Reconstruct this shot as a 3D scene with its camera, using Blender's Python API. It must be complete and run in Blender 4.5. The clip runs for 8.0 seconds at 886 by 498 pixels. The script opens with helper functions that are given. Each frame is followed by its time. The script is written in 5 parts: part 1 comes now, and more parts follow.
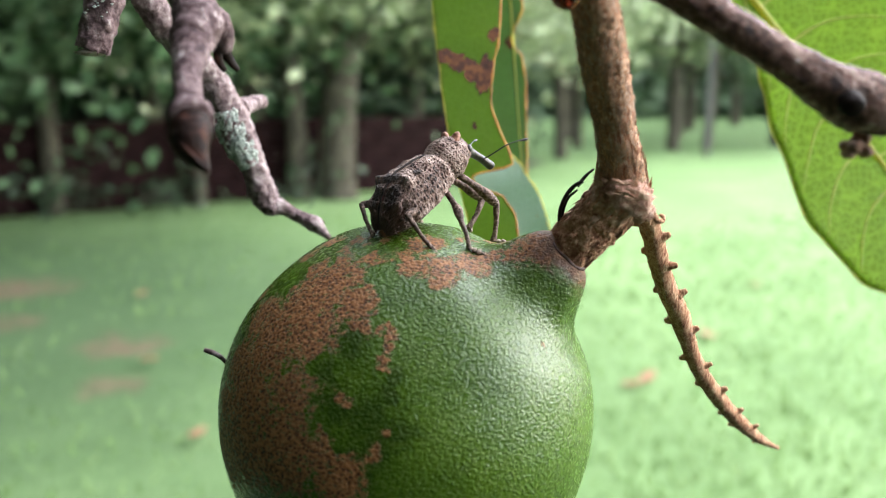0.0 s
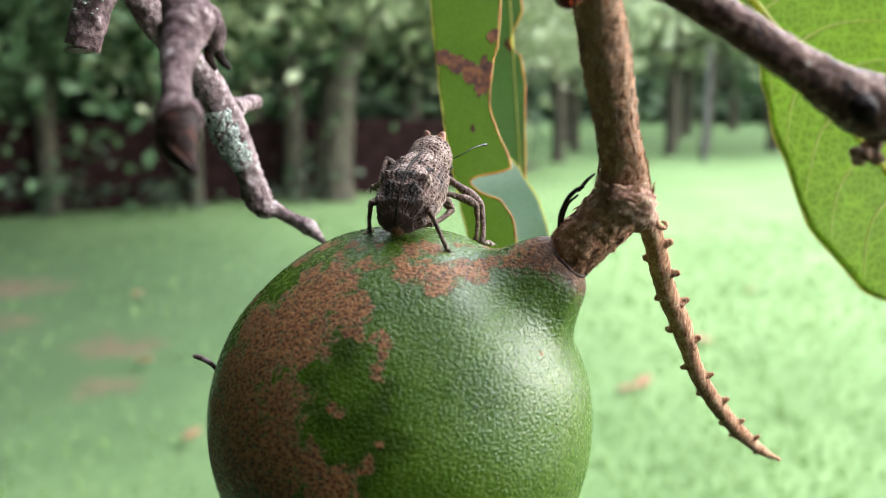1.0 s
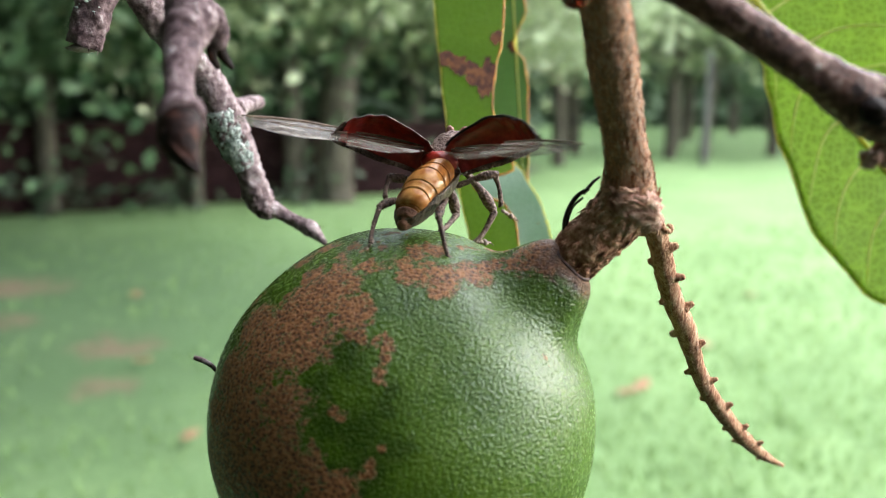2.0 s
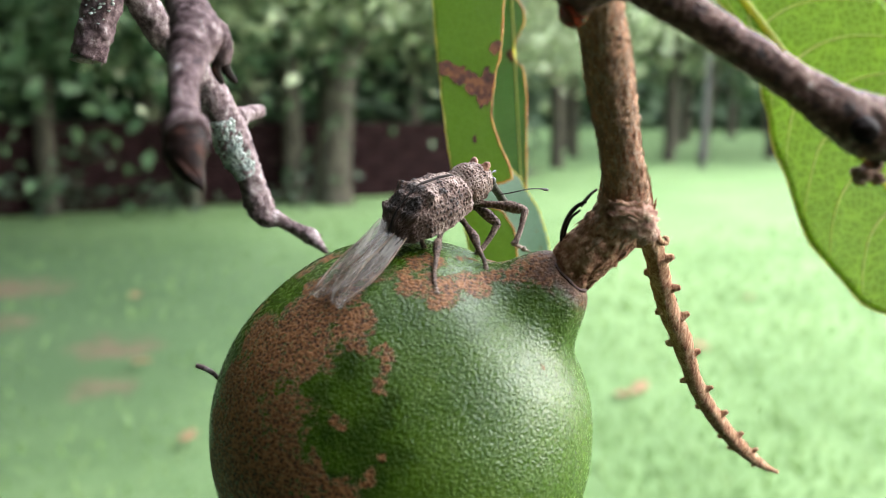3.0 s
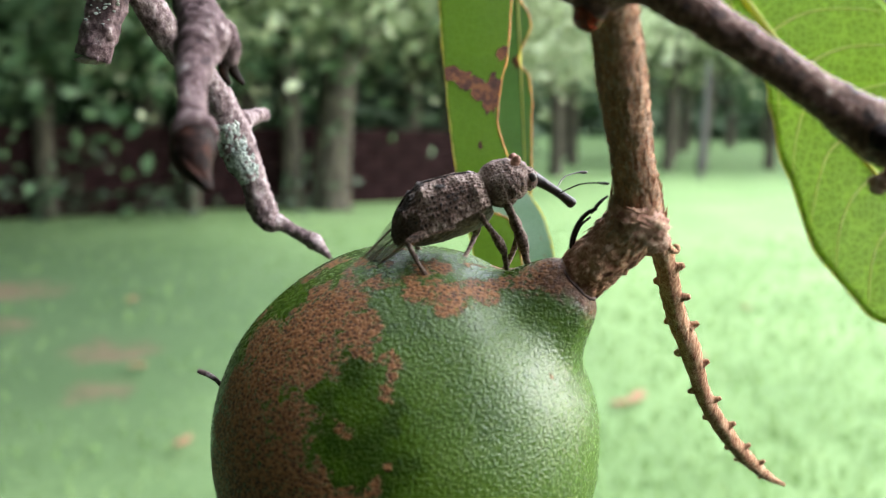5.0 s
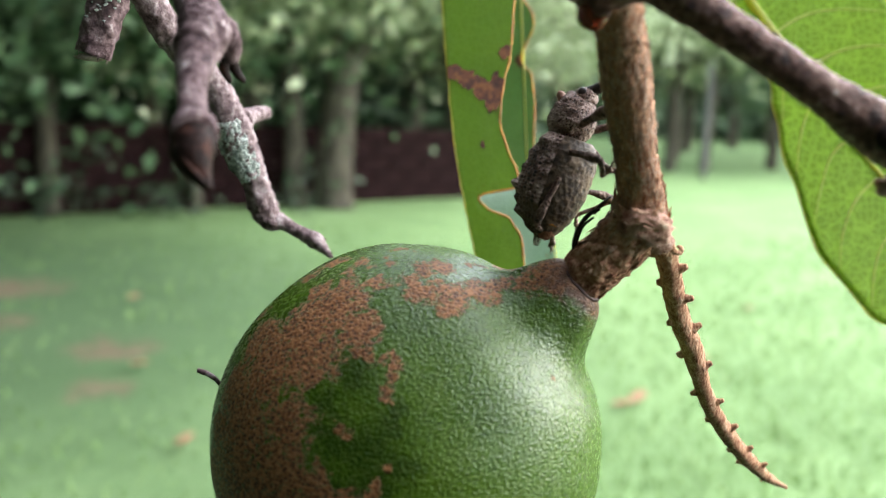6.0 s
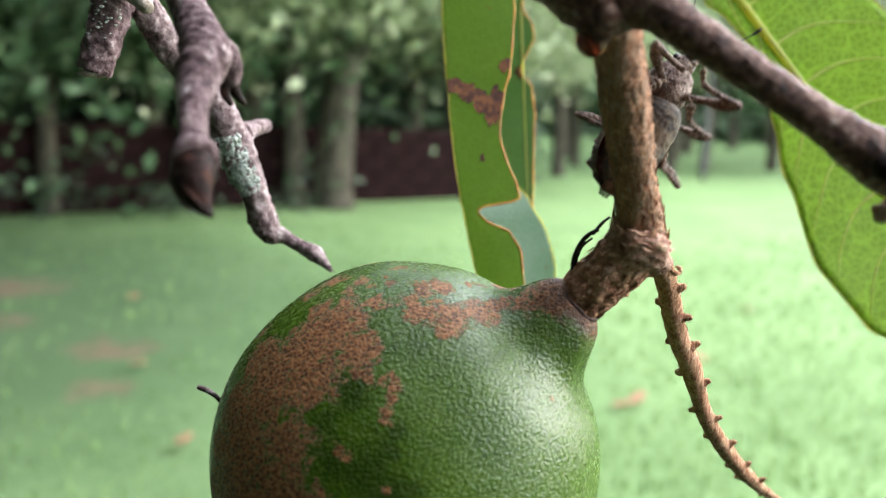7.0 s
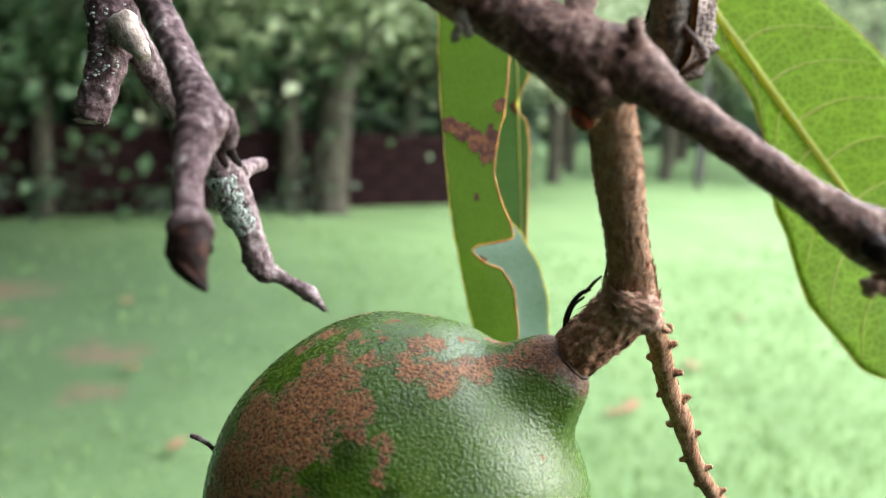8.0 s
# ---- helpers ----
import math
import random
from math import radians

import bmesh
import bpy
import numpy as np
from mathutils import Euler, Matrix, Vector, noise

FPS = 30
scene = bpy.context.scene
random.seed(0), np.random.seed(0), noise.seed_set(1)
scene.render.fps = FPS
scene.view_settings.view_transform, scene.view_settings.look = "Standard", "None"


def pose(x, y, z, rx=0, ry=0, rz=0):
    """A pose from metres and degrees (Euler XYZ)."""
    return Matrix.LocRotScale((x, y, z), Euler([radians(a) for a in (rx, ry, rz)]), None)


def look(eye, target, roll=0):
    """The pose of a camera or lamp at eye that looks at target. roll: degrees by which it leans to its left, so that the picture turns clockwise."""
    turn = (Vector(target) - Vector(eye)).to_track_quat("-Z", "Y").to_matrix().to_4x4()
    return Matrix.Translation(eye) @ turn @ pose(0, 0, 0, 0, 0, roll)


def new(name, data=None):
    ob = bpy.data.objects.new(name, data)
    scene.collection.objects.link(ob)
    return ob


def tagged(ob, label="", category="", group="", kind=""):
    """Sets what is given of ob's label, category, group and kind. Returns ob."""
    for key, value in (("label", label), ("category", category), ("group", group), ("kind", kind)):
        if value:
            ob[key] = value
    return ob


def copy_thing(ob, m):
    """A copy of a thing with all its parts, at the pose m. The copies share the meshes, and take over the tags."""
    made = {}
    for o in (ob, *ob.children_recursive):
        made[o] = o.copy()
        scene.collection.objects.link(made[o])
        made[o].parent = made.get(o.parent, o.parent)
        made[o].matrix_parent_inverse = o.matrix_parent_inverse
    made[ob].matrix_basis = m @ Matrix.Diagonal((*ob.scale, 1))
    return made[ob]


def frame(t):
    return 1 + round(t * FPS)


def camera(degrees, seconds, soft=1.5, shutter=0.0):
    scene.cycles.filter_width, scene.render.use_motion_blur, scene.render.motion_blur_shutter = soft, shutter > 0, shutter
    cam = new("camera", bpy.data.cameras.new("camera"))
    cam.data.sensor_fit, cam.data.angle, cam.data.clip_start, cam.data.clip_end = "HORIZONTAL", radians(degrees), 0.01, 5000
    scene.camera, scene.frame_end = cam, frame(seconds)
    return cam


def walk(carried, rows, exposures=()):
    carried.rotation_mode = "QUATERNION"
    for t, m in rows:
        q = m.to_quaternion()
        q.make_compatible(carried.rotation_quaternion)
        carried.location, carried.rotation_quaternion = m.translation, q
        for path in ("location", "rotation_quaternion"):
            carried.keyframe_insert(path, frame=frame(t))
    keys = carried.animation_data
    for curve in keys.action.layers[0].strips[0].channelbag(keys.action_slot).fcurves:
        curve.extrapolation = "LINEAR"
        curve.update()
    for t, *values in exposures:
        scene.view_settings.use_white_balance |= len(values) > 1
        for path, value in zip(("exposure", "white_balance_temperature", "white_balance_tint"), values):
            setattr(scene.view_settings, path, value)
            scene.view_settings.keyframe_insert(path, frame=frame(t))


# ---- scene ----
MM = 0.001                      # small things are written in millimetres; the fruit's centre is the origin
GROUND = -1.42

# the camera and its walk
cam = camera(55, 8.0, soft=0.9, shutter=0.3)
cam.data.dof.use_dof = True     # a compact camera at arm's length from nothing: close focus, soft distance
cam.data.dof.focus_distance = 0.0715
cam.data.dof.aperture_fstop = 33.0
PATH = [
    (0, pose(0.003024, -0.069938, 0.026284, 80.000, -0.000, 0.000)),
    (0.5, pose(0.003273, -0.069118, 0.026063, 80.130, -0.355, -0.044)),
    (1, pose(0.003044, -0.068152, 0.026180, 80.190, -0.494, -0.134)),
    (1.5, pose(0.002851, -0.067429, 0.025941, 80.307, -0.779, -0.093)),
    (3, pose(0.002658, -0.068451, 0.026936, 80.466, -1.018, -0.191)),
    (3.5, pose(0.002877, -0.068746, 0.027356, 80.780, -1.412, -0.279)),
    (4, pose(0.002269, -0.067601, 0.026912, 80.946, -1.563, -0.240)),
    (4.5, pose(0.001951, -0.067723, 0.026723, 80.948, -1.519, -0.268)),
    (6, pose(0.001954, -0.067096, 0.026687, 80.882, -1.885, -0.063)),
    (6.5, pose(0.001800, -0.067322, 0.027705, 80.768, -1.824, -0.041)),
    (7, pose(0.001946, -0.067098, 0.028164, 80.902, -2.010, -0.046)),
    (7.5, pose(0.002401, -0.067434, 0.029069, 81.189, -2.396, 0.031)),
    (8, pose(0.001887, -0.066927, 0.032012, 81.296, -2.567, -0.315)),
]
walk(cam, PATH, exposures=[(0, 2.94), (1.5, 2.88), (8, 2.86)])

# world and sun: bright overcast, open sky to one side
world = bpy.data.worlds.new("sky")
scene.world = world
world.use_nodes = True
wn = world.node_tree.nodes
sky = wn.new("ShaderNodeTexSky")
sky.sky_type = "NISHITA"
sky.sun_disc = False
sky.sun_elevation, sky.sun_rotation = radians(26), radians(73)
sky.air_density, sky.dust_density, sky.ozone_density = 1.0, 0.4, 1.0
wn["Background"].inputs["Strength"].default_value = 0.15
cloud = wn.new("ShaderNodeMix")    # thin bright cloud all over the sky
cloud.data_type = "RGBA"
cloud.inputs[0].default_value = 0.5
cloud.inputs[7].default_value = (5.6, 5.6, 5.7, 1)
world.node_tree.links.new(sky.outputs["Color"], cloud.inputs[6])
world.node_tree.links.new(cloud.outputs[2], wn["Background"].inputs["Color"])
sun = new("sun", bpy.data.lights.new("sun", "SUN"))
sun.data.energy, sun.data.angle, sun.data.color = 1.45, radians(85), (1.0, 0.985, 0.965)
sun.matrix_world = look((8.6, 2.6, 4.4), (0, 0, 0))


# ---- materials ----
class Nodes:
    """A short way to write a node material."""

    def __init__(self, name):
        self.mat = bpy.data.materials.new(name)
        self.mat.use_nodes = True
        self.tree = self.mat.node_tree
        self.bsdf = self.tree.nodes["Principled BSDF"]
        self.out = self.tree.nodes["Material Output"]

    def add(self, kind):
        return self.tree.nodes.new("ShaderNode" + kind)

    def link(self, a, b):
        self.tree.links.new(a, b)

    def put(self, socket, value):
        if isinstance(value, bpy.types.NodeSocket):
            self.link(value, socket)
        else:
            socket.default_value = value

    def coords(self):
        return self.add("TexCoord").outputs["Object"]

    def stretch(self, vec, scale):
        n = self.add("Mapping")
        self.link(vec, n.inputs["Vector"])
        n.inputs["Scale"].default_value = scale
        return n.outputs[0]

    def noise(self, vec, scale, detail=4.0, rough=0.55, distortion=0.0):
        n = self.add("TexNoise")
        self.link(vec, n.inputs["Vector"])
        for key, value in (("Scale", scale), ("Detail", detail), ("Roughness", rough), ("Distortion", distortion)):
            n.inputs[key].default_value = value
        return n.outputs["Fac"]

    def cells(self, vec, scale, feature="F1"):
        n = self.add("TexVoronoi")
        n.feature = feature
        self.link(vec, n.inputs["Vector"])
        n.inputs["Scale"].default_value = scale
        return n.outputs["Distance"]

    def ramp(self, fac, stops):
        n = self.add("ValToRGB")
        e = n.color_ramp.elements
        while len(e) < len(stops):
            e.new(0.5)
        for el, (at, col) in zip(e, stops):
            el.position, el.color = at, (*col, 1) if len(col) == 3 else col
        self.link(fac, n.inputs[0])
        return n.outputs[0]

    def math(self, op, a, b=0.5, c=0.0):
        n = self.add("Math")
        n.operation = op
        for s, v in zip(n.inputs, (a, b, c)):
            self.put(s, v)
        return n.outputs[0]

    def span(self, v, lo, hi, a=0.0, b=1.0):
        n = self.add("MapRange")
        n.interpolation_type = "SMOOTHSTEP"
        for s, x in zip(n.inputs, (v, lo, hi, a, b)):
            self.put(s, x)
        return n.outputs[0]

    def mix(self, fac, a, b, blend="MIX"):
        n = self.add("Mix")
        n.data_type, n.blend_type = "RGBA", blend
        self.put(n.inputs[0], fac)
        for s, v in ((n.inputs[6], a), (n.inputs[7], b)):
            self.put(s, v if isinstance(v, bpy.types.NodeSocket) else (*v, 1))
        return n.outputs[2]

    def bump(self, height, strength, distance, normal=None):
        n = self.add("Bump")
        n.inputs["Strength"].default_value, n.inputs["Distance"].default_value = strength, distance
        self.link(height, n.inputs["Height"])
        if normal:
            self.link(normal, n.inputs["Normal"])
        return n.outputs[0]

    def done(self, color, rough=0.6, normal=None, spec=0.5, metal=0.0):
        self.put(self.bsdf.inputs["Base Color"], color if isinstance(color, bpy.types.NodeSocket) else (*color, 1))
        self.put(self.bsdf.inputs["Roughness"], rough)
        self.put(self.bsdf.inputs["Specular IOR Level"], spec)
        self.put(self.bsdf.inputs["Metallic"], metal)
        if normal:
            self.link(normal, self.bsdf.inputs["Normal"])
        return self.mat

    def see_through(self, color, share):
        """Lets a share of the light through, scattered, as a leaf does."""
        t, m = self.add("BsdfTranslucent"), self.add("MixShader")
        self.put(t.inputs["Color"], color if isinstance(color, bpy.types.NodeSocket) else (*color, 1))
        self.put(m.inputs[0], share)
        self.link(self.bsdf.outputs[0], m.inputs[1])
        self.link(t.outputs[0], m.inputs[2])
        self.link(m.outputs[0], self.out.inputs["Surface"])
        return self.mat


def speckled(name, stops, scale, rough=0.7, relief=0.5, size=0.3, fine=3.0, stretch=(1, 1, 1), spec=0.4):
    """A natural surface in several tones. scale: marks per metre; size: depth of the relief in millimetres."""
    n = Nodes(name)
    v = n.stretch(n.coords(), stretch)
    big, small = n.noise(v, scale, 5, 0.6), n.noise(v, scale * fine, 6, 0.65)
    both = n.math("ADD", n.math("MULTIPLY", big, 0.45), n.math("MULTIPLY", small, 0.55))
    both = n.math("MULTIPLY_ADD", both, 2.4, -0.7)
    return n.done(n.ramp(both, stops), rough, n.bump(small, relief, size * MM), spec)


# ---- mesh helpers ----
def part(name, bm, material, parent=None, label="", smooth=True):
    """Links a bmesh as one mesh object, under a thing or under a part."""
    me = bpy.data.meshes.new(name)
    for f in bm.faces:
        f.smooth = smooth
    bm.to_mesh(me)
    bm.free()
    me.materials.append(material)
    ob = new(name, me)
    ob.parent = parent
    if label:
        tagged(ob, label)
    return ob


def thing(name, label, category, at=(0, 0, 0), **more):
    ob = new(name)
    ob.empty_display_size = 0.002
    ob.location = at
    return tagged(ob, label, category, **more)


def spline(points, steps):
    """A smooth line through rows of numbers (Catmull-Rom)."""
    p = [np.array(q, float) for q in points]
    p = [2 * p[0] - p[1], *p, 2 * p[-1] - p[-2]]
    out = []
    for a, b, c, d in zip(p, p[1:], p[2:], p[3:]):
        for k in range(steps):
            t = k / steps
            out.append(0.5 * (2 * b + (c - a) * t + (2 * a - 5 * b + 4 * c - d) * t * t + (3 * b - a - 3 * c + d) * t ** 3))
    out.append(p[-2])
    return out


def tube(bm, points, seg=16, steps=6, rough=0.0, grain=1.0, ridge=0.0, unit=MM, seed=0.0, caps=True, flat=1.0):
    """A round limb along rows of (x, y, z, radius), with an uneven skin. rough: share of the radius; grain: marks per unit."""
    line = spline(points, steps)
    rings, side = [], None
    for i, q in enumerate(line):
        c = Vector(q[:3])
        way = Vector(line[min(i + 1, len(line) - 1)][:3]) - Vector(line[max(i - 1, 0)][:3])
        way.normalize()
        if side is None:
            side = way.orthogonal().normalized()
        side = (side - way * side.dot(way)).normalized()
        up = way.cross(side)
        ring = []
        for k in range(seg):
            a = 2 * math.pi * k / seg
            o = side * math.cos(a) + up * math.sin(a) * flat
            r = max(q[3], 0.001)
            s = c + o * r
            if rough:
                n1 = noise.noise(s * grain + Vector((seed, 0, 0)))
                n2 = noise.noise(s * grain * 2.7 + Vector((0, seed, 3)))
                n3 = noise.noise(s * grain * 6.3 + Vector((seed, 5, 0)))
                r *= 1 + rough * (n1 + 0.6 * n2 + 0.4 * n3) + ridge * noise.noise(Vector((a * 2.2, i * 0.12, seed)))
                s = c + o * r
            ring.append(bm.verts.new(s * unit))
        rings.append(ring)
    for a, b in zip(rings, rings[1:]):
        for k in range(seg):
            bm.faces.new((a[k], a[(k + 1) % seg], b[(k + 1) % seg], b[k]))
    if caps:
        bm.faces.new(rings[0][::-1])
        bm.faces.new(rings[-1])
    return bm


def lump(bm, at, radii, unit=MM, rough=0.15, grain=1.0, turn=None, u=12, v=8, seed=0.0):
    """A closed uneven ball with three radii."""
    turn = turn or Matrix.Identity(3)
    rings = []
    for i in range(1, v):
        th = math.pi * i / v
        ring = []
        for k in range(u):
            a = 2 * math.pi * k / u
            o = Vector((math.sin(th) * math.cos(a), math.sin(th) * math.sin(a), math.cos(th)))
            g = 1 + rough * noise.noise(o * 1.7 * grain + Vector((seed, seed * 2, 0)))
            ring.append(bm.verts.new((Vector(at) + turn @ Vector((o.x * radii[0], o.y * radii[1], o.z * radii[2])) * g) * unit))
        rings.append(ring)
    top = bm.verts.new((Vector(at) + turn @ Vector((0, 0, radii[2]))) * unit)
    low = bm.verts.new((Vector(at) - turn @ Vector((0, 0, radii[2]))) * unit)
    for k in range(u):
        bm.faces.new((top, rings[0][k], rings[0][(k + 1) % u]))
        bm.faces.new((low, rings[-1][(k + 1) % u], rings[-1][k]))
    for a, b in zip(rings, rings[1:]):
        for k in range(u):
            bm.faces.new((a[k], b[k], b[(k + 1) % u], a[(k + 1) % u]))
    return bm


# ---- the materials of the place ----
NECK = Vector((12.92, -4.55, 14.85))      # the fruit's neck and radius
FRUIT_R = 15.84


def warp2(n, v):
    """Coordinates with a slight local shake, so that cells are not round."""
    shake, add = n.add("TexNoise"), n.add("VectorMath")
    n.link(v, shake.inputs["Vector"])
    shake.inputs["Scale"].default_value = 2200
    add.operation = "MULTIPLY_ADD"
    n.link(shake.outputs["Color"], add.inputs[0])
    add.inputs[1].default_value = (0.0004,) * 3
    n.link(v, add.inputs[2])
    return add.outputs[0]


def husk_material(scabs, holes, sooty):
    """Green husk with a pebbled, waxy skin; raised brown scab lies in patches round the given places, sooty stains beside it."""
    n = Nodes("husk")
    v = n.coords()
    warp = n.add("VectorMath")
    warp.operation = "MULTIPLY_ADD"
    jig = n.add("TexNoise")
    n.link(v, jig.inputs["Vector"])
    jig.inputs["Scale"].default_value, jig.inputs["Detail"].default_value, jig.inputs["Roughness"].default_value = 420, 5, 0.68
    n.link(jig.outputs["Color"], warp.inputs[0])
    warp.inputs[1].default_value = (0.0042,) * 3
    off = n.add("VectorMath")
    off.operation = "SUBTRACT"
    n.link(v, off.inputs[0])
    off.inputs[1].default_value = (0.0021,) * 3
    n.link(off.outputs[0], warp.inputs[2])

    def field(places):
        total = None
        for x, y, z, r in places:
            d = n.add("VectorMath")
            d.operation = "DISTANCE"
            n.link(warp.outputs[0], d.inputs[0])
            d.inputs[1].default_value = (x * MM, y * MM, z * MM)
            f = n.span(d.outputs["Value"], r * 0.5 * MM, r * 1.45 * MM, 1.0, 0.0)
            total = f if total is None else n.math("MAXIMUM", total, f)
        return total

    patch = n.math("SUBTRACT", field(scabs), field(holes))
    crumbs = n.noise(n.stretch(v, (0.7, 1, 1.3)), 2300, 5, 0.78)
    near = n.math("MINIMUM", n.math("MULTIPLY_ADD", n.math("MAXIMUM", patch, 0.0), 1.8, 0.25), 1.0)
    mask = n.span(n.math("ADD", patch, n.math("MULTIPLY", n.math("MULTIPLY", n.math("SUBTRACT", crumbs, 0.5), 4.8), near)), 0.3, 0.8)
    broad, wax, fine = n.noise(v, 180, 3), n.noise(v, 2600, 3, 0.6), n.noise(v, 9000, 2, 0.5)
    green = n.ramp(n.math("ADD", n.math("MULTIPLY", broad, 0.5), n.math("MULTIPLY", wax, 0.5)),
                   [(0.3, (0.02, 0.046, 0.002)), (0.5, (0.042, 0.086, 0.004)), (0.7, (0.074, 0.128, 0.01))])
    stain = n.math("MULTIPLY", n.span(n.math("ADD", field(sooty), n.math("MULTIPLY_ADD", broad, 0.6, -0.3)), 0.0, 1.3), 0.65)
    green = n.mix(stain, green, (0.008, 0.018, 0.002))
    pits = n.cells(n.stretch(warp2(n, v), (1, 1, 1.25)), 3100)
    brown = n.ramp(n.math("ADD", n.math("MULTIPLY", pits, 1.15), n.math("MULTIPLY", n.noise(v, 2600, 4, 0.65), 0.4)),
                   [(0.32, (0.008, 0.003, 0.002)), (0.46, (0.046, 0.017, 0.007)), (0.62, (0.125, 0.05, 0.019)), (1.0, (0.27, 0.125, 0.052))])
    # the corky neck is darker and smoother than the scab
    reach = n.add("VectorMath")
    reach.operation = "DISTANCE"
    n.link(warp.outputs[0], reach.inputs[0])
    reach.inputs[1].default_value = NECK * 0.99 * MM
    cork = n.span(n.math("ADD", reach.outputs["Value"], n.math("MULTIPLY", n.math("SUBTRACT", crumbs, 0.5), 0.004)), 2.5 * MM, 3.9 * MM, 1.0, 0.0)
    corky = n.ramp(n.noise(v, 900, 5, 0.65), [(0.35, (0.04, 0.016, 0.009)), (0.5, (0.1, 0.046, 0.026)), (0.66, (0.2, 0.108, 0.064))])
    col = n.mix(n.math("MULTIPLY", cork, 0.9), n.mix(mask, green, brown), corky)
    pebble = n.cells(n.stretch(warp2(n, v), (1.0, 1.0, 1.25)), 3900, "SMOOTH_F1")
    low = n.bump(n.math("MULTIPLY", pebble, -1.0), 0.8, 0.1 * MM)
    low = n.bump(n.noise(v, 6000, 3, 0.6), 0.9, 0.06 * MM, low)
    low = n.bump(fine, 0.25, 0.006 * MM, low)
    high = n.bump(n.math("ADD", n.math("MULTIPLY", pits, n.math("MULTIPLY", mask, 1.6)), mask), 0.6, 0.05 * MM, low)
    rough = n.math("ADD", n.math("MULTIPLY", mask, 0.28), n.math("MULTIPLY_ADD", wax, 0.24, 0.14))
    return n.done(col, rough, high, n.math("SUBTRACT", n.math("MULTIPLY_ADD", mask, -0.2, 0.4), n.math("MULTIPLY", stain, 0.2)))


def leaf_material(name, deep, pale, glow, share, rough=0.38, cell=900, spots=0.69, net_share=1.0):
    """A leathery leaf that light shines through, with a net of small veins and a few rust spots."""
    n = Nodes(name)
    v = n.coords()
    tone = n.ramp(n.noise(v, 110, 3), [(0.3, deep), (0.7, pale)])
    net = n.span(n.cells(v, cell, "DISTANCE_TO_EDGE"), 0.0, 0.12)
    big = n.span(n.cells(v, cell * 0.3, "DISTANCE_TO_EDGE"), 0.0, 0.05)
    vein = n.math("MULTIPLY", net, big)
    col = n.mix(n.math("MULTIPLY_ADD", vein, -0.5 * net_share, 0.5 * net_share), tone, [min(1, c * 1.7 + 0.02) for c in pale])
    rust = n.span(n.noise(v, 330, 4, 0.6), spots, spots + 0.05)
    col = n.mix(rust, col, (0.3, 0.11, 0.025))
    light = n.mix(n.math("MULTIPLY_ADD", vein, -0.7 * net_share, 0.7 * net_share), glow, [min(1, c * 1.5 + 0.03) for c in glow])
    light = n.mix(rust, light, (0.35, 0.12, 0.02))
    n.done(col, rough, n.bump(vein, 0.3, 0.12 * MM), 0.45)
    return n.see_through(light, share)


bark_stem = speckled("fibrous_bark", [(0.05, (0.08, 0.026, 0.013)), (0.32, (0.29, 0.115, 0.057)), (0.58, (0.52, 0.28, 0.155)), (0.88, (0.76, 0.55, 0.38))],
                     1100, 0.8, 1.0, 0.4, 3.0, (1.6, 1.6, 0.4))
bark_fibre = speckled("loose_fibre", [(0.1, (0.2, 0.1, 0.055)), (0.5, (0.38, 0.23, 0.15)), (0.9, (0.6, 0.45, 0.33))], 900, 0.8)
bark_pedicel = speckled("pedicel_bark", [(0.05, (0.08, 0.024, 0.013)), (0.34, (0.27, 0.105, 0.056)), (0.6, (0.46, 0.24, 0.14)), (0.9, (0.66, 0.46, 0.31))],
                        800, 0.8, 1.0, 0.4, 3.0, (1.0, 1.5, 1.0))
bark_node = speckled("node_bark", [(0.05, (0.08, 0.028, 0.018)), (0.32, (0.26, 0.115, 0.075)), (0.58, (0.44, 0.25, 0.18)), (0.88, (0.66, 0.49, 0.39))],
                     700, 0.75, 1.0, 0.4, 3.0)
bark_dark = speckled("dark_bark", [(0.12, (0.02, 0.007, 0.005)), (0.36, (0.075, 0.027, 0.018)), (0.56, (0.17, 0.072, 0.048)), (0.74, (0.33, 0.205, 0.16)), (0.88, (0.62, 0.54, 0.49))],
                     800, 0.55, 1.0, 0.45, 3.0, spec=0.32)
bark_grey = speckled("grey_bark", [(0.15, (0.02, 0.011, 0.013)), (0.42, (0.075, 0.044, 0.047)), (0.64, (0.175, 0.12, 0.122)), (0.85, (0.46, 0.4, 0.39))],
                     480, 0.75, 0.8, 0.3, 3.0, spec=0.2)
bark_pale = speckled("pale_bark", [(0.15, (0.035, 0.021, 0.022)), (0.42, (0.135, 0.092, 0.094)), (0.64, (0.25, 0.19, 0.19)), (0.9, (0.45, 0.4, 0.39))], 480, 0.8, 0.9, 0.3, spec=0.2)
lichen = speckled("lichen", [(0.25, (0.2, 0.23, 0.21)), (0.5, (0.4, 0.45, 0.41)), (0.75, (0.62, 0.66, 0.61))], 900, 0.95, 1.0, 0.3)
bud_scale = speckled("bud_scale", [(0.2, (0.004, 0.002, 0.0015)), (0.55, (0.013, 0.005, 0.0035)), (0.9, (0.06, 0.02, 0.012))], 420, 0.6, 0.6, 0.2, spec=0.12)
bark_collar = speckled("collar_bark", [(0.2, (0.02, 0.008, 0.007)), (0.6, (0.06, 0.026, 0.022)), (0.9, (0.14, 0.075, 0.065))], 900, 0.6, 0.8, 0.2)
dead_wood = speckled("dead_wood", [(0.1, (0.12, 0.09, 0.07)), (0.5, (0.27, 0.22, 0.18)), (0.9, (0.46, 0.41, 0.36))], 700, 0.85, 0.8, 0.3)
